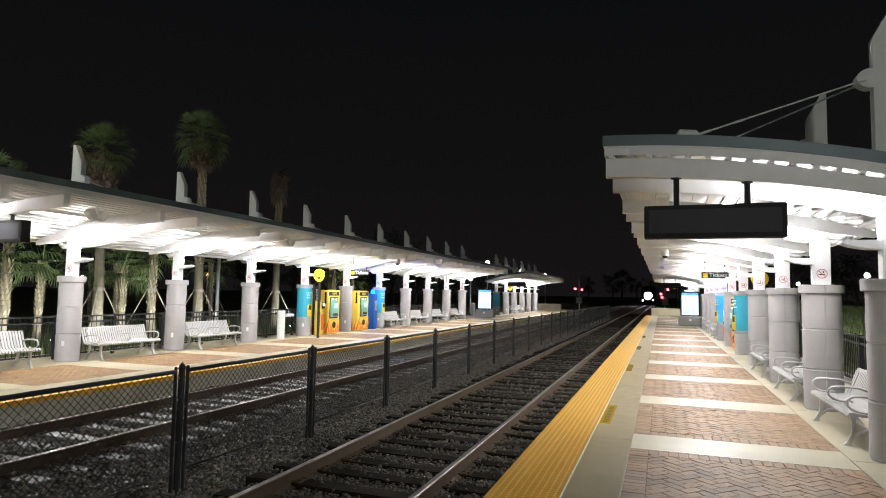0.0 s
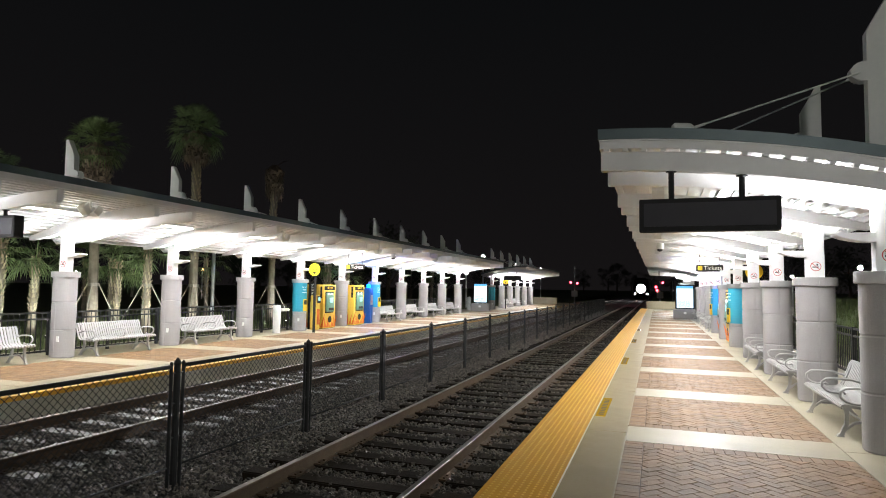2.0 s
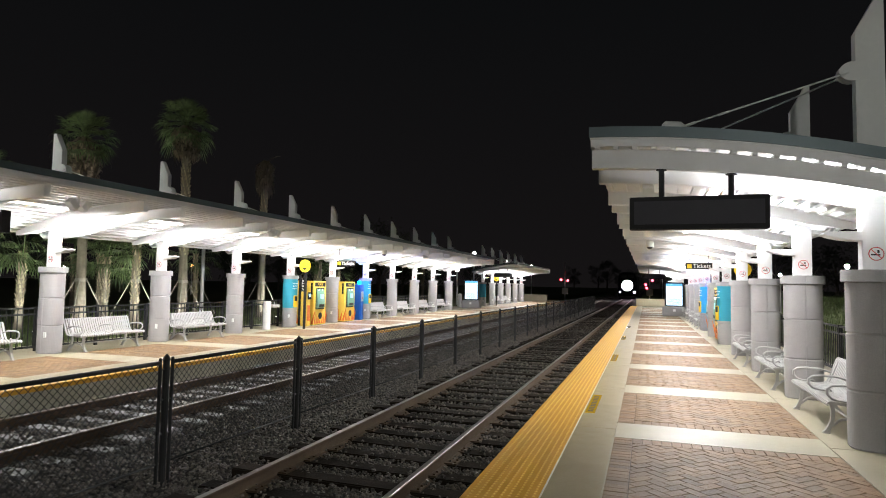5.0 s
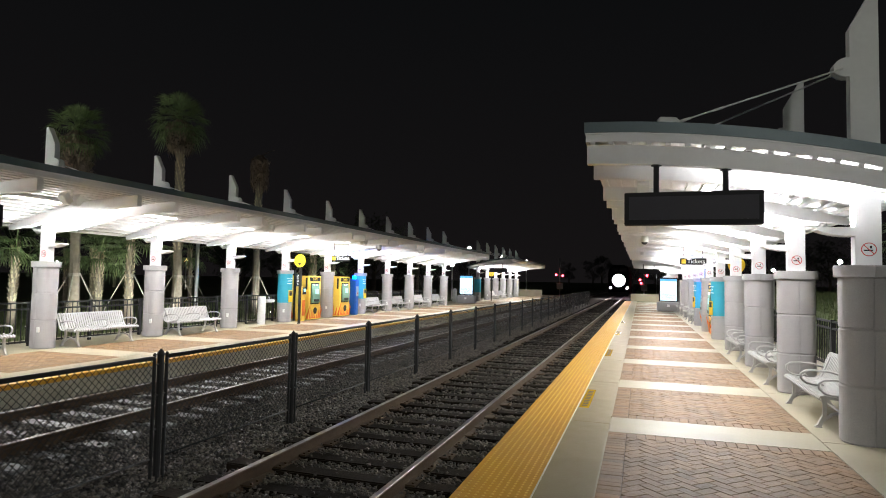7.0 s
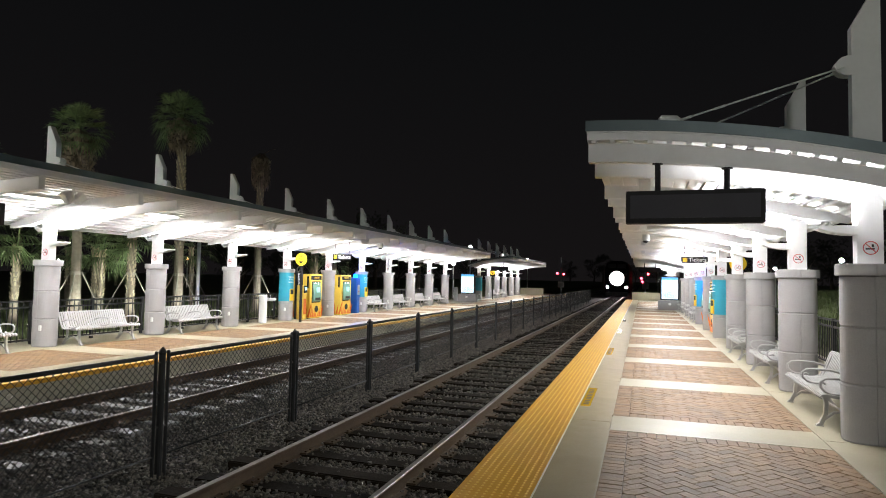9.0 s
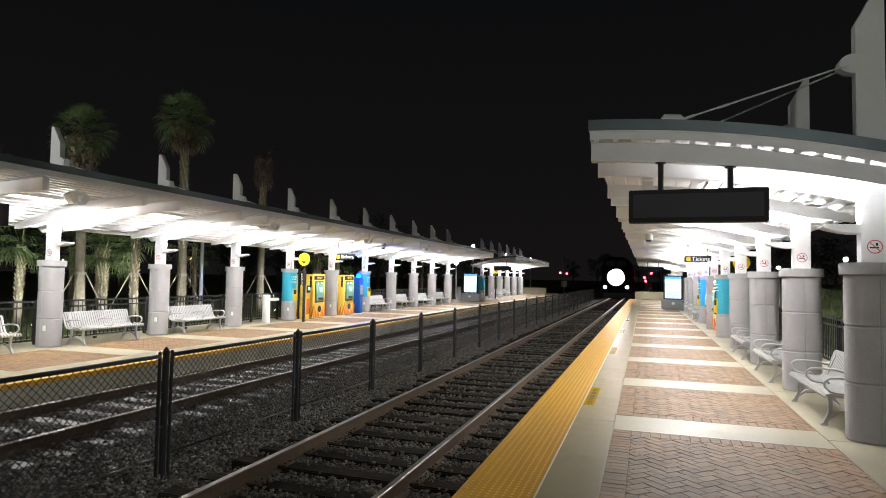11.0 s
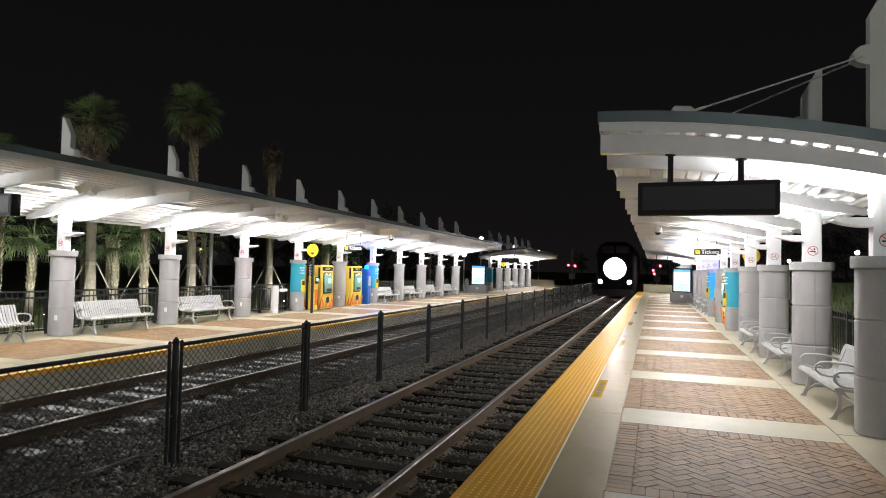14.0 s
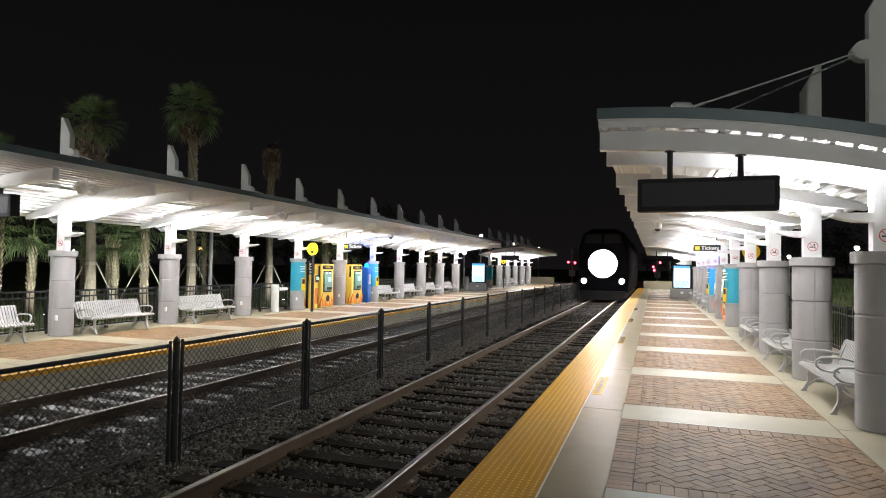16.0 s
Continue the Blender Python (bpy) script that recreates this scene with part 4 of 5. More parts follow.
# ---- lit poster cases ----
def poster_case(x, y):
    ob = thing("poster_case", "lit blue and white poster case on a grey stucco base", "poster case", "poster cases", pose(x, y, 0))
    bm = bmesh.new()
    box(bm, -0.68, 0.68, -0.30, 0.30, 0, 0.56, 0.03)
    base = part("base", bm, COLUMN, ob)
    bm = bmesh.new()
    box(bm, -0.08, 0.08, -0.31, -0.295, 0.28, 0.42)
    part("plaque", bm, SIGN_WHITE, base)
    bm = bmesh.new()
    box(bm, -0.55, 0.55, -0.12, 0.12, 0.59, 2.06, 0.02)
    case = part("case_frame", bm, DARK_PLASTIC, ob)
    bm = bmesh.new()
    box(bm, -0.47, 0.47, -0.128, -0.121, 0.66, 1.99)
    part("poster", bm, POSTER, case, "glowing pale poster")
    bm = bmesh.new()
    box(bm, -0.47, 0.47, -0.133, -0.129, 1.84, 1.99)
    for k in range(9):
        z = 0.70 + k * 0.045
        box(bm, -0.40, 0.40 - 0.05 * (k % 3), -0.132, -0.129, z, z + 0.016)
    part("poster_print", bm, POSTER_BLUE, case, "blue printed blocks")
    for px in (-0.45, 0.45):
        bm = bmesh.new()
        box(bm, px - 0.04, px + 0.04, -0.05, 0.05, 0.55, 0.62)
        part("bracket", bm, STEEL, ob)


poster_case(-12.22, 43.3)
poster_case(1.62, 40.2)

# ---- drinking fountain, bollards ----
ft = thing("drinking_fountain", "grey drinking fountain with a steel basin", "drinking fountain", "", pose(-12.68, 18.45, 0, 0, 0, 180))
bm = bmesh.new()
tube(bm, [(0, 0, 0), (0, 0, 0.95), (0, 0, 0.98)], [0.135, 0.135, 0.115], 20)
part("pedestal", bm, FIN, ft)
bm = bmesh.new()
box(bm, -0.14, 0.14, -0.62, -0.14, 0.76, 0.86, 0.03)
part("basin", bm, FIN, ft)
bm = bmesh.new()
tube(bm, [(0, -0.45, 0.86), (0, -0.45, 0.93), (0, -0.40, 0.95)], 0.014, 8)
part("spout", bm, STEEL, ft)
for x, y in ((-13.4, 44.2), (-13.4, 46.3)):
    bm = bmesh.new()
    tube(bm, [(0, 0, 0), (0, 0, 0.92), (0, 0, 1.0), (0, 0, 1.04)], [0.16, 0.16, 0.13, 0.04], 18)
    ob = part("bollard", bm, FIN)
    ob.matrix_basis = pose(x, y, 0)
    tagged(ob, "pale concrete bollard with a domed top", "bollard", "platform bollards")

# ---- warning plates on the platform ----
for y in (9.2, 15.3, 21.4, 27.5):
    ob = thing("warning_plate", "yellow warning plate with dark lettering on the concrete", "warning plate", "warning plates", pose(-0.725, y, 0))
    bm = bmesh.new()
    box(bm, -0.065, 0.065, -0.72, 0.72, 0.0, 0.004)
    plate = part("plate", bm, PLATE, ob)
    bm = bmesh.new()
    for k in range(10):
        y2 = -0.58 + k * 0.125
        box(bm, -0.035, 0.035, y2 - 0.04, y2 + 0.03, 0.0042, 0.005)
        part("dark_bar", bm, BLACK_INK, plate)
        bm = bmesh.new()
    bm.free()

# ---- loudspeakers and cameras under the canopies ----
def loudspeakers(x, y, turn):
    ob = thing("loudspeaker", "pair of white box loudspeakers under the canopy", "loudspeaker", "loudspeakers", pose(x, y, 0, 0, 0, turn))
    for s in (-1, 1):
        bm = bmesh.new()
        bmesh.ops.create_cube(bm, size=1, matrix=pose(0, s * 0.13, 3.08, s * -38, 0, 0) @ Matrix.Diagonal((0.16, 0.14, 0.20, 1)))
        bmesh.ops.bevel(bm, geom=list(bm.edges), offset=0.01, segments=2, affect="EDGES")
        part("speaker_box", bm, WHITE, ob)
    bm = bmesh.new()
    tube(bm, [(0, 0, 3.1), (0, 0, 3.33)], 0.02, 8)
    tube(bm, [(0, -0.1, 3.15), (0, 0, 3.2), (0, 0.1, 3.15)], 0.012, 6)
    part("bracket", bm, FIN, ob)


for y in (8.75, 15.2, 21.6, 28.1):
    loudspeakers(-10.3, y, 0)
for y in (9.4, 15.85, 22.3, 28.8):
    loudspeakers(0.03, y, 0)
for x, y in ((-10.4, 23.3), (0.1, 18.9)):
    ob = thing("dome_camera", "white dome security camera under the canopy", "security camera", "dome cameras", pose(x, y, 0))
    bm = bmesh.new()
    tube(bm, [(0, 0, 2.9), (0, 0, 3.02), (0, 0, 3.30)], [0.11, 0.11, 0.05], 16)
    shell = part("housing", bm, FIN, ob)
    bm = bmesh.new()
    tube(bm, [(0, 0, 2.83), (0, 0, 2.86), (0, 0, 2.9)], [0.03, 0.075, 0.09], 16)
    part("dome", bm, SCREEN_DARK, shell)
# ---- train ----
TRAIN_X = (RAILS[0] + RAILS[1]) / 2
train = thing("train", "approaching passenger train with blazing headlights", "train")
bm = bmesh.new()
prof = [(-1.5, 0.35), (-1.52, 1.2), (-1.5, 3.2), (-1.25, 4.0), (-0.7, 4.3), (0.7, 4.3), (1.25, 4.0), (1.5, 3.2), (1.52, 1.2), (1.5, 0.35)]
loft(bm, [[(p * k, y, 0.9 + (q - 0.9) * h) for p, q in prof] for y, k, h in ((0.0, 0.90, 0.90), (0.35, 0.97, 0.97), (0.9, 1, 1), (22, 1, 1))])
part("body", bm, TRAIN_BODY, train)
bm = bmesh.new()
box(bm, -1.05, -0.08, -0.02, 0.02, 3.35, 3.9, 0.01)
box(bm, 0.08, 1.05, -0.02, 0.02, 3.35, 3.9, 0.01)
part("windscreen", bm, TRAIN_DARK, train)
bm = bmesh.new()
box(bm, -1.3, 1.3, -0.1, 21, -0.05, 0.36, 0.03)
for y in (3, 5.4, 16, 18.4):
    for x in (-0.755, 0.755):
        disc(bm, (x, y, 0.26), (1, 0, 0), 0.45, 0.12)
part("underframe", bm, TRAIN_DARK, train)
bm = bmesh.new()
sheet(bm, [(-1.25, -0.1), (1.25, -0.1), (1.35, 0.45), (-1.35, 0.45)], "y", -0.28, -0.1)
part("pilot", bm, TRAIN_DARK, train)
# the big centre lens is oversized so its disc stands in for the glare
for x, z, r in ((0.0, 2.10, 0.85), (-1.12, 1.05, 0.15), (1.12, 1.05, 0.15)):
    bm = bmesh.new()
    tube(bm, [(x, 0.1, z), (x, -0.05, z), (x, -0.07, z)], [r + 0.05, r + 0.05, r + 0.02], 18)
    lampbox = part("headlight", bm, TRAIN_DARK, train)
    bm = bmesh.new()
    disc(bm, (x, -0.075, z), (0, 1, 0), r, 0.02, 18)
    part("lens", bm, HEADLIGHT, lampbox)


def motions():
    rows = [(0, 148), (2, 128.5), (4, 111), (6, 96), (8, 83.3), (10, 72.4), (12, 61.8), (14, 50.5), (15, 44.6), (16, 38.3)]
    walk(train, [(t, pose(TRAIN_X, y, RAIL_Z + 0.15)) for t, y in rows])
# ---- palms ----
def palm(x, y, height, r, crown_r, leaves, skirt, boots, seed, braced=False, dead=False):
    rnd = random.Random(seed)
    ob = thing("palm_tree", "palm with shaggy dead skirt and fan fronds" if skirt else "young fan palm with cut frond bases on the trunk", "palm", "palms", pose(x, y, -0.1))
    bm = bmesh.new()
    n, rings = 12, []
    bend = rnd.uniform(-0.15, 0.15)
    steps = 22
    for i in range(steps + 1):
        f = i / steps
        rr = r * (1.25 - 0.45 * min(1, f * 3) * 0.6 - 0.1 * f) * (1 + 0.03 * math.sin(i * 2.7))
        rings.append([(bend * f * f + rr * math.cos(2 * math.pi * k / n) * (1 + 0.05 * rnd.random()), rr * math.sin(2 * math.pi * k / n), height * f) for k in range(n)])
    loft(bm, rings)
    part("trunk", bm, BARK, ob)
    top = Vector((bend, 0, height))
    if boots:
        bm = bmesh.new()
        z = height * boots
        while z < height - 0.7 * skirt:
            f = z / height
            for k in range(7):
                a = k * 0.8976 + z * 5.1
                d = Vector((math.cos(a), math.sin(a), 0))
                s = Vector((-d.y, d.x, 0))
                p = Vector((bend * f * f, 0, z)) + d * r * 0.85
                q = p + d * rnd.uniform(0.03, 0.075) + Vector((0, 0, rnd.uniform(0.11, 0.18)))
                w = 0.036
                v = [bm.verts.new(c) for c in (p - s * w, p + s * w, q + s * w * 0.5, q - s * w * 0.5, p - d * 0.05, q - d * 0.03)]
                bm.faces.new((v[0], v[1], v[2], v[3]))
                bm.faces.new((v[4], v[0], v[3], v[5]))
                bm.faces.new((v[1], v[4], v[5], v[2]))
            z += 0.14
        tagged(part("boot_sheath", bm, BOOT, ob, "pale cut frond bases"), kind="stuff")

    def fan(bm, base, direction, stalk, size, droop, blades=15):
        d = direction.normalized()
        side = d.cross(Vector((0, 0, 1)))
        side = side.normalized() if side.length > 0.05 else Vector((1, 0, 0))
        up = side.cross(d)
        tip = base + d * stalk
        w = 0.014
        v = [bm.verts.new(c) for c in (base - side * w, base + side * w, tip + side * w, tip - side * w)]
        bm.faces.new(v)
        for k in range(blades):
            a = (k / (blades - 1) - 0.5) * 2.7
            b = d * math.cos(a) + side * math.sin(a)
            ln = size * (0.72 + 0.28 * math.cos(a)) * rnd.uniform(0.85, 1.05)
            mid = tip + b * ln * 0.55 + up * 0.05 * size
            end = tip + b * ln - Vector((0, 0, droop * ln * rnd.uniform(0.5, 1.3)))
            s2 = b.cross(up).normalized() * 0.032 * size
            v = [bm.verts.new(c) for c in (tip, mid + s2, end, mid - s2)]
            bm.faces.new(v)

    if not dead:
        bm = bmesh.new()
        for i in range(leaves):
            a = i * 2.39996
            e = math.radians(80 - 128 * (i / leaves) ** 0.9 + rnd.uniform(-8, 8))
            d = Vector((math.cos(a) * math.cos(e), math.sin(a) * math.cos(e), math.sin(e)))
            fan(bm, top, d, crown_r * rnd.uniform(0.40, 0.60), crown_r * rnd.uniform(0.42, 0.55), 0.15 + 0.3 * (i / leaves))
        part("crown", bm, FROND, ob, "green fan fronds")
    if skirt:
        bm = bmesh.new()
        for i in range(430):
            a = rnd.uniform(0, 6.283)
            z0 = height - rnd.random() ** 1.3 * skirt * 0.75 + 0.1
            ln = rnd.uniform(0.35, 0.75) * min(1.0, skirt)
            d = Vector((math.cos(a), math.sin(a), 0))
            s = Vector((-d.y, d.x, 0)) * rnd.uniform(0.015, 0.04)
            p = top * (z0 / height) + d * r * 0.9
            p.z = z0
            q = p + d * rnd.uniform(0.14, 0.34) * (1.3 if not dead else 1.0) - Vector((0, 0, ln * 0.5))
            e = p + d * rnd.uniform(0.10, 0.30) - Vector((0, 0, ln))
            v = [bm.verts.new(c) for c in (p - s, p + s, q + s * 1.5, e, q - s * 1.5)]
            bm.faces.new(v)
        if dead:
            for a, ln in ((0.2, 0.5), (1.1, 0.55), (2.3, 0.3)):
                d = Vector((math.cos(a), math.sin(a) * 0.5, 0.55))
                tube(bm, [top, top + d * ln, top + d * ln * 1.5 - Vector((0, 0, 0.12))], [0.02, 0.013, 0.005], 5)
        part("dead_skirt", bm, SKIRT, ob, "brown hanging dead fronds")
    if braced:
        for k in range(4):
            a = 0.6 + k * math.pi / 2
            d = Vector((math.cos(a), math.sin(a), 0))
            bm = bmesh.new()
            tube(bm, [Vector((0, 0, 1.75)) + d * (r * 0.9 + 0.02), Vector((0, 0, 0.0)) + d * 1.0], 0.019, 5)
            part("brace", bm, TIMBER, ob, "pale timber brace")
        bm = bmesh.new()
        tube(bm, [(0, 0, 1.68), (0, 0, 1.78)], r * 1.02 + 0.02, 14)
        part("strap", bm, TIMBER, ob)
    return ob


palm(-17, 14.68, 6.25, 0.15, 1.12, 48, 2.0, 0.5, 31, True)
palm(-17, 19.15, 7.75, 0.163, 1.32, 56, 1.3, 0.35, 32, True)
palm(-17, 24.2, 7.35, 0.16, 1.0, 0, 1.6, 0.4, 33, True, True)
palm(-16.6, 16.45, 3.04, 0.130, 1.5, 24, 0, 0.3, 34, True)
palm(-18.5, 17, 2.57, 0.103, 1.4, 22, 0, 0.35, 35)
palm(-20, 18.1, 2.65, 0.103, 1.5, 22, 0, 0.35, 36)
palm(-18.2, 13.6, 2.5, 0.103, 1.4, 22, 0, 0.35, 37)
palm(-16.4, 11.3, 2.81, 0.120, 1.5, 24, 0, 0.3, 38)
palm(-19.5, 22.8, 2.96, 0.098, 1.4, 20, 0, 0.4, 39, True)
palm(-17.2, 29.9, 2.89, 0.098, 1.1, 16, 0, 0.3, 40, True)
palm(-18.5, 31.8, 3.04, 0.093, 1.2, 16, 0, 0.3, 41, True)
palm(-17.3, 46.5, 2.81, 0.109, 1.3, 18, 0, 0.3, 42, True)
palm(-18.6, 34.5, 2.5, 0.098, 1.2, 18, 0, 0.4, 46, True)
palm(-24, 16, 5.8, 0.136, 1.5, 26, 0.6, 0.4, 43)
palm(-26, 22, 2.81, 0.109, 1.6, 22, 0, 0.4, 44)
right_palm = palm(7.2, 20.5, 2.03, 0.087, 0.9, 14, 0, 0.4, 45, True)
right_palm.location.z = 1.05
palm(-21.5, 12.9, 6, 0.136, 1.2, 24, 0.6, 0.5, 47)

# ---- ground uplights at the palms ----
# the first two belong to bright trunk bases; the others are added for platform spill
for x, y, tx, ty in ((-15.9, 14.3, -17, 14.85), (-15.9, 18.6, -17, 19.15), (-15.3, 11.0, -16.4, 11.3), (-15.8, 23.7, -17, 24.2), (-15.9, 29.4, -17.2, 29.9),
                     (-15.5, 16.2, -16.6, 16.45), (-17.2, 34.0, -18.6, 34.5), (-17.2, 16.3, -18.5, 17.0), (-17.0, 13.2, -18.2, 13.6)):
    ob = thing("ground_uplight", "small dark ground floodlight at a palm trunk, mostly added as fill", "floodlight", "ground floodlights", pose(x, y, -0.1))
    bm = bmesh.new()
    tube(bm, [(0, 0, -0.05), (0, 0, 0.12), (0, 0, 0.2)], [0.03, 0.03, 0.09], 10)
    part("housing", bm, BLACK_IRON, ob)
    bm = bmesh.new()
    disc(bm, (0, 0, 0.203), (0, 0, 1), 0.05, 0.006, 12)
    part("lens", bm, TUBE, ob)
    spot_lamp("uplight_beam", (x, y, 0.16), (tx, ty, 1.6), GROUND_W, 95, (0.95, 1.0, 0.92))

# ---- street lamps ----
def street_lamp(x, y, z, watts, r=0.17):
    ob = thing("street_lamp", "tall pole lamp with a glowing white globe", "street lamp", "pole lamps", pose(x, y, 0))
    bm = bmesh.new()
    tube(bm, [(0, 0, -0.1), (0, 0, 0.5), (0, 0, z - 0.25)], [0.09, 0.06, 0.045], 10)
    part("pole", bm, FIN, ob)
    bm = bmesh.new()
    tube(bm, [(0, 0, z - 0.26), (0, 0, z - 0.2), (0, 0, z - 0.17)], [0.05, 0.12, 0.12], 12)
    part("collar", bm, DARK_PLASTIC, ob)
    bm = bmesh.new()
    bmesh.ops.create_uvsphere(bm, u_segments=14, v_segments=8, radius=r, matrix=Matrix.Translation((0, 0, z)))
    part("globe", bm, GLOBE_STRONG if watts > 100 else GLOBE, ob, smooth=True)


for x, y, z in ((-16, 57.4, 4.8), (-16, 72.4, 4.6), (-16, 88.8, 4.65), (-15.0, 48.6, 2.95)):
    street_lamp(x, y, z, 50)
street_lamp(6.0, 32.4, 2.43, 700, 0.065)
street_lamp(6.0, 22.2, 2.48, 700, 0.065)
# unseen pole lamps, added behind the viewer and beside the far platform to light fins and palms
street_lamp(3.4, -6.5, 4.6, ADDED_POLE_W, 0.155)
street_lamp(-18.0, 2.5, 7.6, ADDED_POLE_W, 0.19)

# far lamps in the dark
for x, y, z, mtl, r in ((-52, 60, 3.3, AMBER, 0.16), (-75, 62, 3.1, GLOBE, 0.12), (-88, 70, 2.7, GLOBE, 0.12), (-70, 60, 3.4, AMBER, 0.12), (3.5, 150, 4.0, GLOBE, 0.2), (4.4, 150, 2.5, GLOBE, 0.15)):
    ob = thing("distant_lamp", "small distant lamp on a pole in the dark", "street lamp", "far lamps", pose(x, y, 0))
    bm = bmesh.new()
    tube(bm, [(0, 0, -0.6), (0, 0, z)], 0.06, 6)
    part("pole", bm, FIN, ob)
    bm = bmesh.new()
    bmesh.ops.create_uvsphere(bm, u_segments=8, v_segments=6, radius=r, matrix=Matrix.Translation((0, 0, z + r)))
    part("globe", bm, mtl, ob)

bm = bmesh.new()
tube(bm, [(0, 0, -0.1), (0, 0, 0.4), (0, 0, 4.2)], [0.10, 0.075, 0.065], 12)
ob = part("utility_pole", bm, STEEL)
ob.matrix_basis = pose(-16.8, 20.0, 0)
tagged(ob, "plain galvanised steel pole behind the railing", "pole")

# ---- crossing signals ----
def crossing_signal(x, y, top, lights, label):
    ob = thing("crossing_signal", label, "railway signal", "crossing signals", pose(x, y, 0))
    bm = bmesh.new()
    tube(bm, [(0, 0, -0.6), (0, 0, top)], 0.09, 10)
    part("mast", bm, STEEL, ob)
    bm = bmesh.new()
    box(bm, -0.45, 0.45, -0.25, 0.25, 0.6, 1.5, 0.03)
    part("control_box", bm, FIN, ob)
    for lx, lz, on in lights:
        bm = bmesh.new()
        disc(bm, (lx, -0.12, lz), (0, 1, 0), 0.32, 0.05, 20)
        plate = part("backplate", bm, DARK_PLASTIC, ob)
        bm = bmesh.new()
        disc(bm, (lx, -0.17, lz), (0, 1, 0), 0.17 if on else 0.12, 0.05, 16)
        part("lens", bm, RED_LIGHT if on else SIGN_RED, plate)
        bm = bmesh.new()
        tube(bm, [(0, 0, lz), (lx, -0.08, lz)], 0.04, 6)
        part("arm", bm, STEEL, ob)


crossing_signal(-11.9, 95, 5.3, ((-0.55, 2.75, True), (0.45, 2.65, True)), "railway crossing mast with red flashing lights")
crossing_signal(0.45, 95, 3.4, ((-0.55, 2.2, True), (0.4, 2.85, True), (-0.4, 1.7, True)), "railway crossing mast with red lights by the platform end")

# ---- ramp and low walls at the far platform's end ----
bm = bmesh.new()
box(bm, -13.2, -10.6, 68.5, 69.0, 0, 0.75, 0.02)
tagged(part("ramp_wall", bm, CONCRETE), "low pale concrete ramp wall", "wall", "low walls")
bm = bmesh.new()
box(bm, -0.9, 3.6, 59.6, 59.95, 0, 0.70, 0.02)
tagged(part("end_wall", bm, CONCRETE), "low pale concrete wall across the platform end", "wall", "low walls")
rr = thing("ramp_railing", "black sloped ramp handrail", "railing", "", pose(-13.0, 58.0, 0))
for k in range(9):
    bm = bmesh.new()
    box(bm, -0.02, 0.02, k * 0.8, k * 0.8 + 0.04, 0, 0.95 + k * 0.07)
    part("baluster", bm, BLACK_IRON, rr)
for dz in (0.35, 0.65, 0.95):
    bm = bmesh.new()
    tube(bm, [(0, 0, dz), (0, 6.4, dz + 0.56)], 0.03, 6)
    part("handrail", bm, BLACK_IRON, rr)

# ---- dark trees in the distance ----
def far_tree(x, y, h, seed):
    rnd = random.Random(seed)
    ob = thing("distant_tree", "dark leafy tree in the night distance", "tree", "distant trees", pose(x, y, -0.56))
    bm = bmesh.new()
    tube(bm, [(0, 0, 0), (0.1, 0, h * 0.3), (0, 0.2, h * 0.7)], [h * 0.035, h * 0.025, h * 0.008], 7)
    for k in range(5):
        a = k * 1.3
        tube(bm, [(0.08, 0, h * (0.25 + 0.07 * k)), (math.cos(a) * h * 0.22, math.sin(a) * h * 0.22, h * (0.45 + 0.08 * k))], [h * 0.012, h * 0.004], 5)
    part("trunk", bm, BARK, ob)
    verts, faces = [], []
    for c in range(26):
        a, e = rnd.uniform(0, 6.28), rnd.random() ** 0.6
        cx, cy, cz = math.cos(a) * e * h * 0.33, math.sin(a) * e * h * 0.33, h * rnd.uniform(0.38, 0.98)
        for _ in range(45):
            p = Vector((cx, cy, cz)) + Vector((rnd.gauss(0, 1), rnd.gauss(0, 1), rnd.gauss(0, 0.8))) * h * 0.055
            d = Vector((rnd.gauss(0, 1), rnd.gauss(0, 1), rnd.gauss(0, 1))).normalized() * h * 0.022
            s = d.orthogonal().normalized() * h * 0.010
            k = len(verts)
            verts += [tuple(p - d), tuple(p + s), tuple(p + d), tuple(p - s)]
            faces.append((k, k + 1, k + 2, k + 3))
    me = bpy.data.meshes.new("crown")
    me.from_pydata(verts, [], faces)
    me.materials.append(DARK_LEAF)
    shared("crown", me, ob)


rt = random.Random(77)
for k in range(26):
    far_tree(-34 - rt.uniform(0, 40), 20 + k * 6 + rt.uniform(-2, 2), rt.uniform(6, 11), 100 + k)
for k in range(10):
    far_tree(14 + rt.uniform(0, 20), 30 + k * 11, rt.uniform(6, 10), 200 + k)
for k in range(10):
    far_tree(-30 + k * 7 + rt.uniform(-2, 2), 260 + rt.uniform(0, 40), rt.uniform(9, 14), 300 + k)

# ---- brick paving ----
BW, BL, GAP = 0.098, 0.200, 0.004


def clip_poly(poly, x0, x1, y0, y1):
    for axis, lim, keep in ((0, x0, 1), (0, x1, -1), (1, y0, 1), (1, y1, -1)):
        out = []
        for i, p in enumerate(poly):
            q = poly[(i + 1) % len(poly)]
            fp, fq = keep * (p[axis] - lim), keep * (q[axis] - lim)
            if fp >= 0:
                out.append(p)
            if fp * fq < 0:
                t = fp / (fp - fq)
                out.append((p[0] + (q[0] - p[0]) * t, p[1] + (q[1] - p[1]) * t))
        poly = out
        if len(poly) < 3:
            return None
    area = abs(sum(a[0] * b[1] - b[0] * a[1] for a, b in zip(poly, poly[1:] + poly[:1]))) / 2
    return poly if area > 0.0006 else None


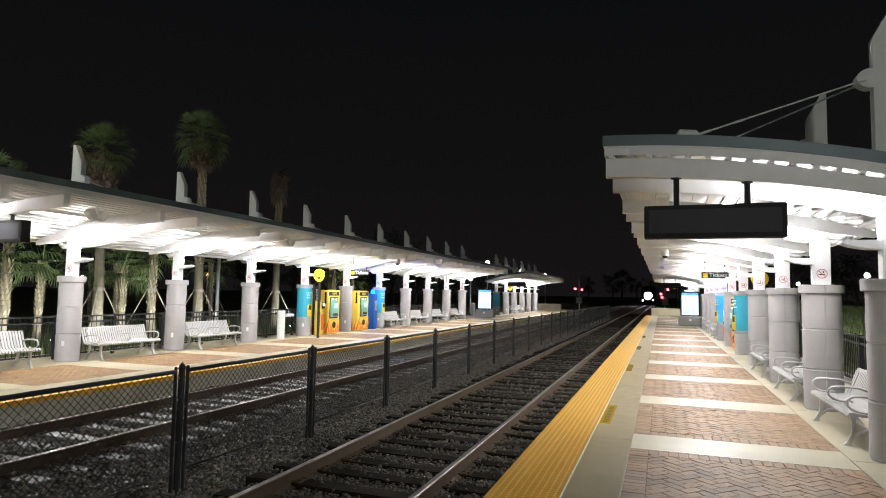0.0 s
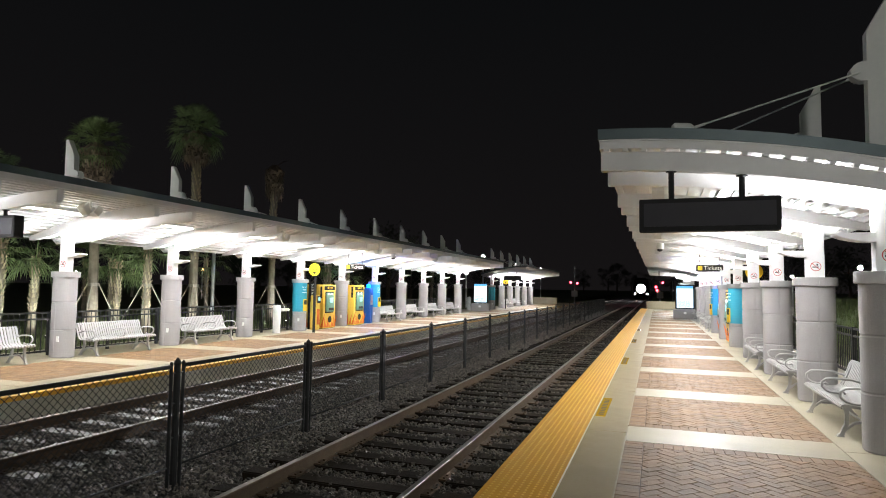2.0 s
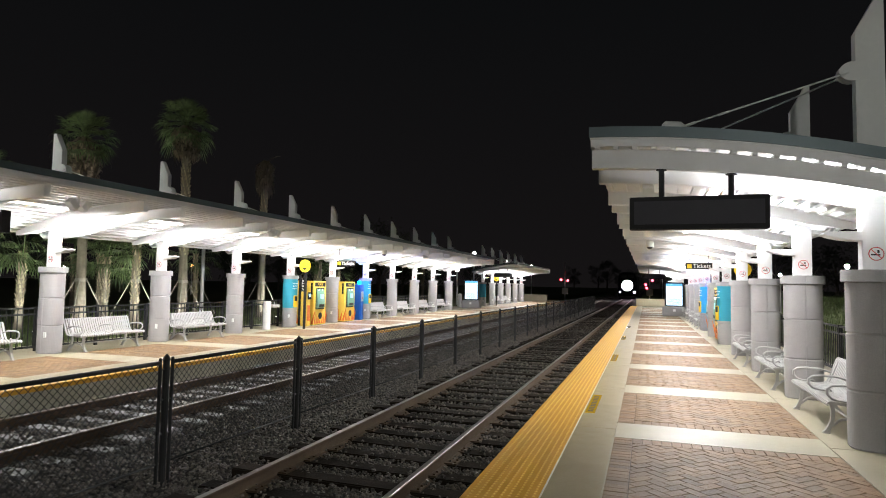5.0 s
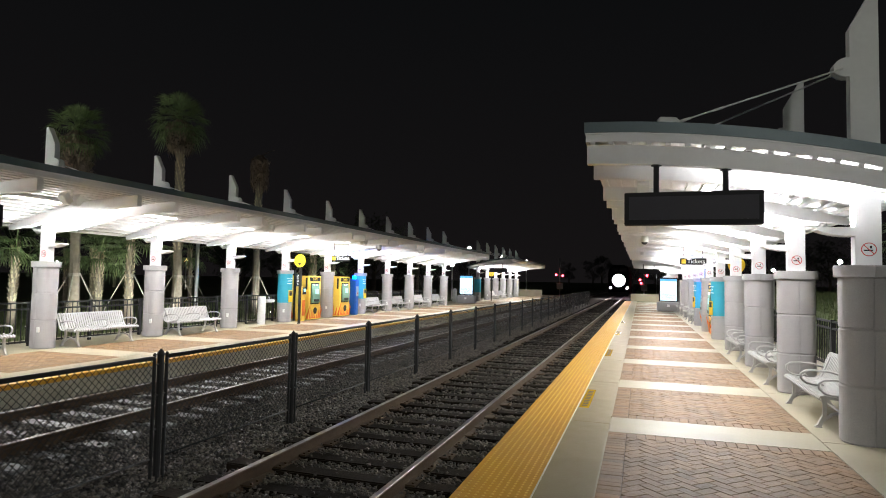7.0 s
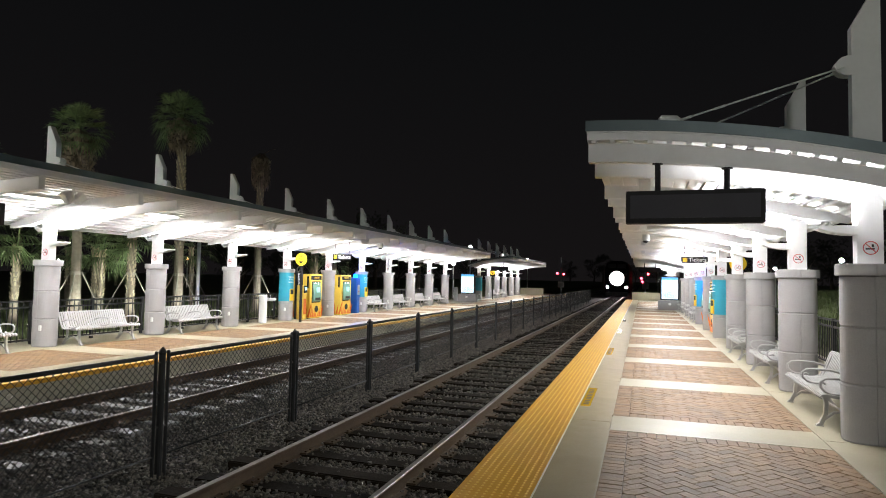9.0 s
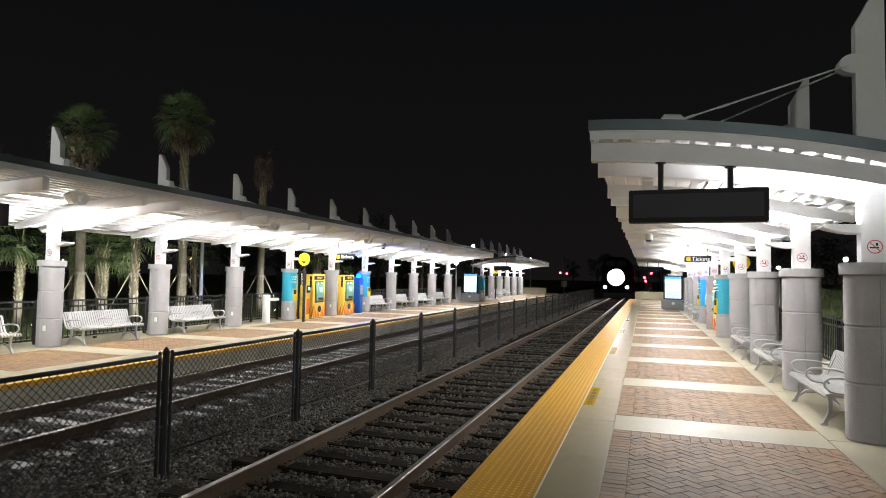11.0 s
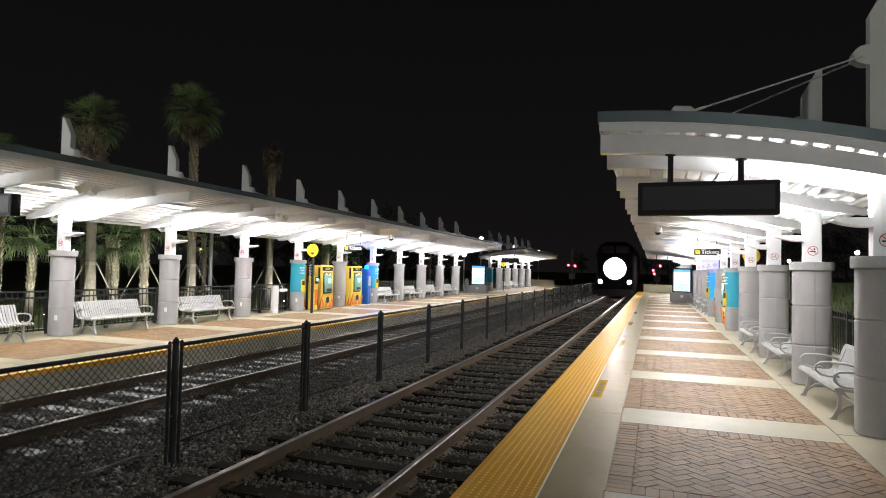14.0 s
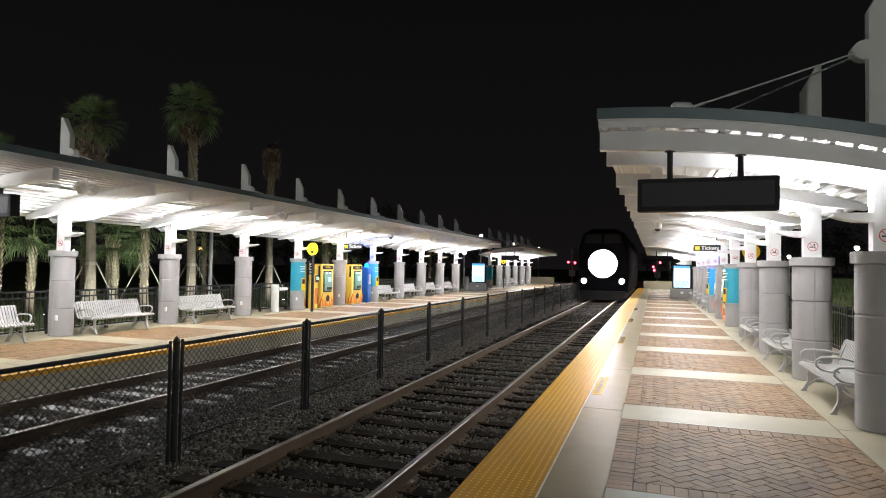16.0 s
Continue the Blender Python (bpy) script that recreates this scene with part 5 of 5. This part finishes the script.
def panel_bricks(w, d):
    """Outlines of a panel's pavers: a border of headers round a 45 degree herringbone."""
    g = GAP / 2
    out = []
    n = int(d / 0.1)
    s = d / n
    for i in range(n):
        out.append([(g, i * s + g), (0.2 - g, i * s + g), (0.2 - g, (i + 1) * s - g), (g, (i + 1) * s - g)])
    m = int((w - 0.2) / 0.1)
    s = (w - 0.2) / m
    for i in range(m):
        for y in (0, d - 0.2):
            out.append([(0.2 + i * s + g, y + g), (0.2 + (i + 1) * s - g, y + g), (0.2 + (i + 1) * s - g, y + 0.2 - g), (0.2 + i * s + g, y + 0.2 - g)])
    c = math.sqrt(0.5)
    u = 0.1
    x0, x1, y0, y1 = 0.2, w, 0.2, d - 0.2
    for i in range(-60, 61):
        for j in range(-30, 31):
            for a, b, lx, ly in ((i, i + 4 * j, 2, 1), (i, i + 4 * j + 1, 1, 2)):
                # bricks of the square pattern, then turned by 45 degrees
                if lx == 1:
                    a, b = i + 0, i + 4 * j + 1
                r = [(a * u + g, b * u + g), ((a + lx) * u - g, b * u + g), ((a + lx) * u - g, (b + ly) * u - g), (a * u + g, (b + ly) * u - g)]
                r = [((p - q) * c + w / 2, (p + q) * c + d / 2) for p, q in r]
                cx, cy = sum(p[0] for p in r) / 4, sum(p[1] for p in r) / 4
                if not (x0 - 0.2 < cx < x1 + 0.2 and y0 - 0.2 < cy < y1 + 0.2):
                    continue
                r = clip_poly(r, x0 + g, x1 - g, y0 + g, y1 - g)
                if r:
                    out.append(r)
    return out


def brick_geo(poly, dz):
    cx, cy = sum(p[0] for p in poly) / len(poly), sum(p[1] for p in poly) / len(poly)
    n = len(poly)
    top = [(cx + (p - cx) * 0.95, cy + (q - cy) * 0.95, dz) for p, q in poly]
    rim = [(p, q, dz - 0.004) for p, q in poly]
    low = [(p, q, -0.045) for p, q in poly]
    v = low + rim + top
    f = [tuple(2 * n + i for i in range(n))]
    for k in (0, n):
        f += [(k + i, k + (i + 1) % n, k + n + (i + 1) % n, k + n + i) for i in range(n)]
    return v, f


BRICKS = panel_bricks(BX1 - BX0, PANEL - BAND)
rb = random.Random(5)
for mirror, base, shift, k0, k1 in ((False, near_platform, 0.0, -4, 16), (True, far_platform, FAR0 - NEAR0, -3, 20)):
    verts, faces = [], []
    bed = bmesh.new()
    made = 0
    for k in range(k0, k1):
        ys = FIRST + shift + (k - 1) * PANEL + BAND
        a, b = sorted((BX0, BX1)) if not mirror else sorted((far(BX0), far(BX1)))
        box(bed, a + 0.002, b - 0.002, ys + 0.002, ys + PANEL - BAND - 0.002, -0.05, -0.012)
        for poly in BRICKS:
            own = not mirror and k in (0, 1) and made < 300 and (k == 0 or len(poly) == 4)
            v, f = brick_geo(poly, rb.uniform(-0.0025, 0.0015))
            if own:
                me = bpy.data.meshes.new("brick")
                me.from_pydata(v, [], f)
                me.materials.append(BRICK)
                shared("brick", me, base, pose(BX0, ys, 0))
                made += 1
            else:
                n = len(verts)
                verts += [((BX0 + p) if not mirror else far(BX0 + p), ys + q, z) for p, q, z in v]
                faces += [tuple(n + i for i in q) for q in f]
    part("joint_sand", bed, GROUT, base)
    me = bpy.data.meshes.new("brick_field")
    me.from_pydata(verts, [], faces)
    me.materials.append(BRICK_JOINED)
    bmj = bmesh.new()
    bmj.from_mesh(me)
    bmesh.ops.recalc_face_normals(bmj, faces=bmj.faces)
    bmj.to_mesh(me)
    bmj.free()
    tagged(shared("brick_field", me, base), "herringbone brick pavers", kind="stuff")


motions()
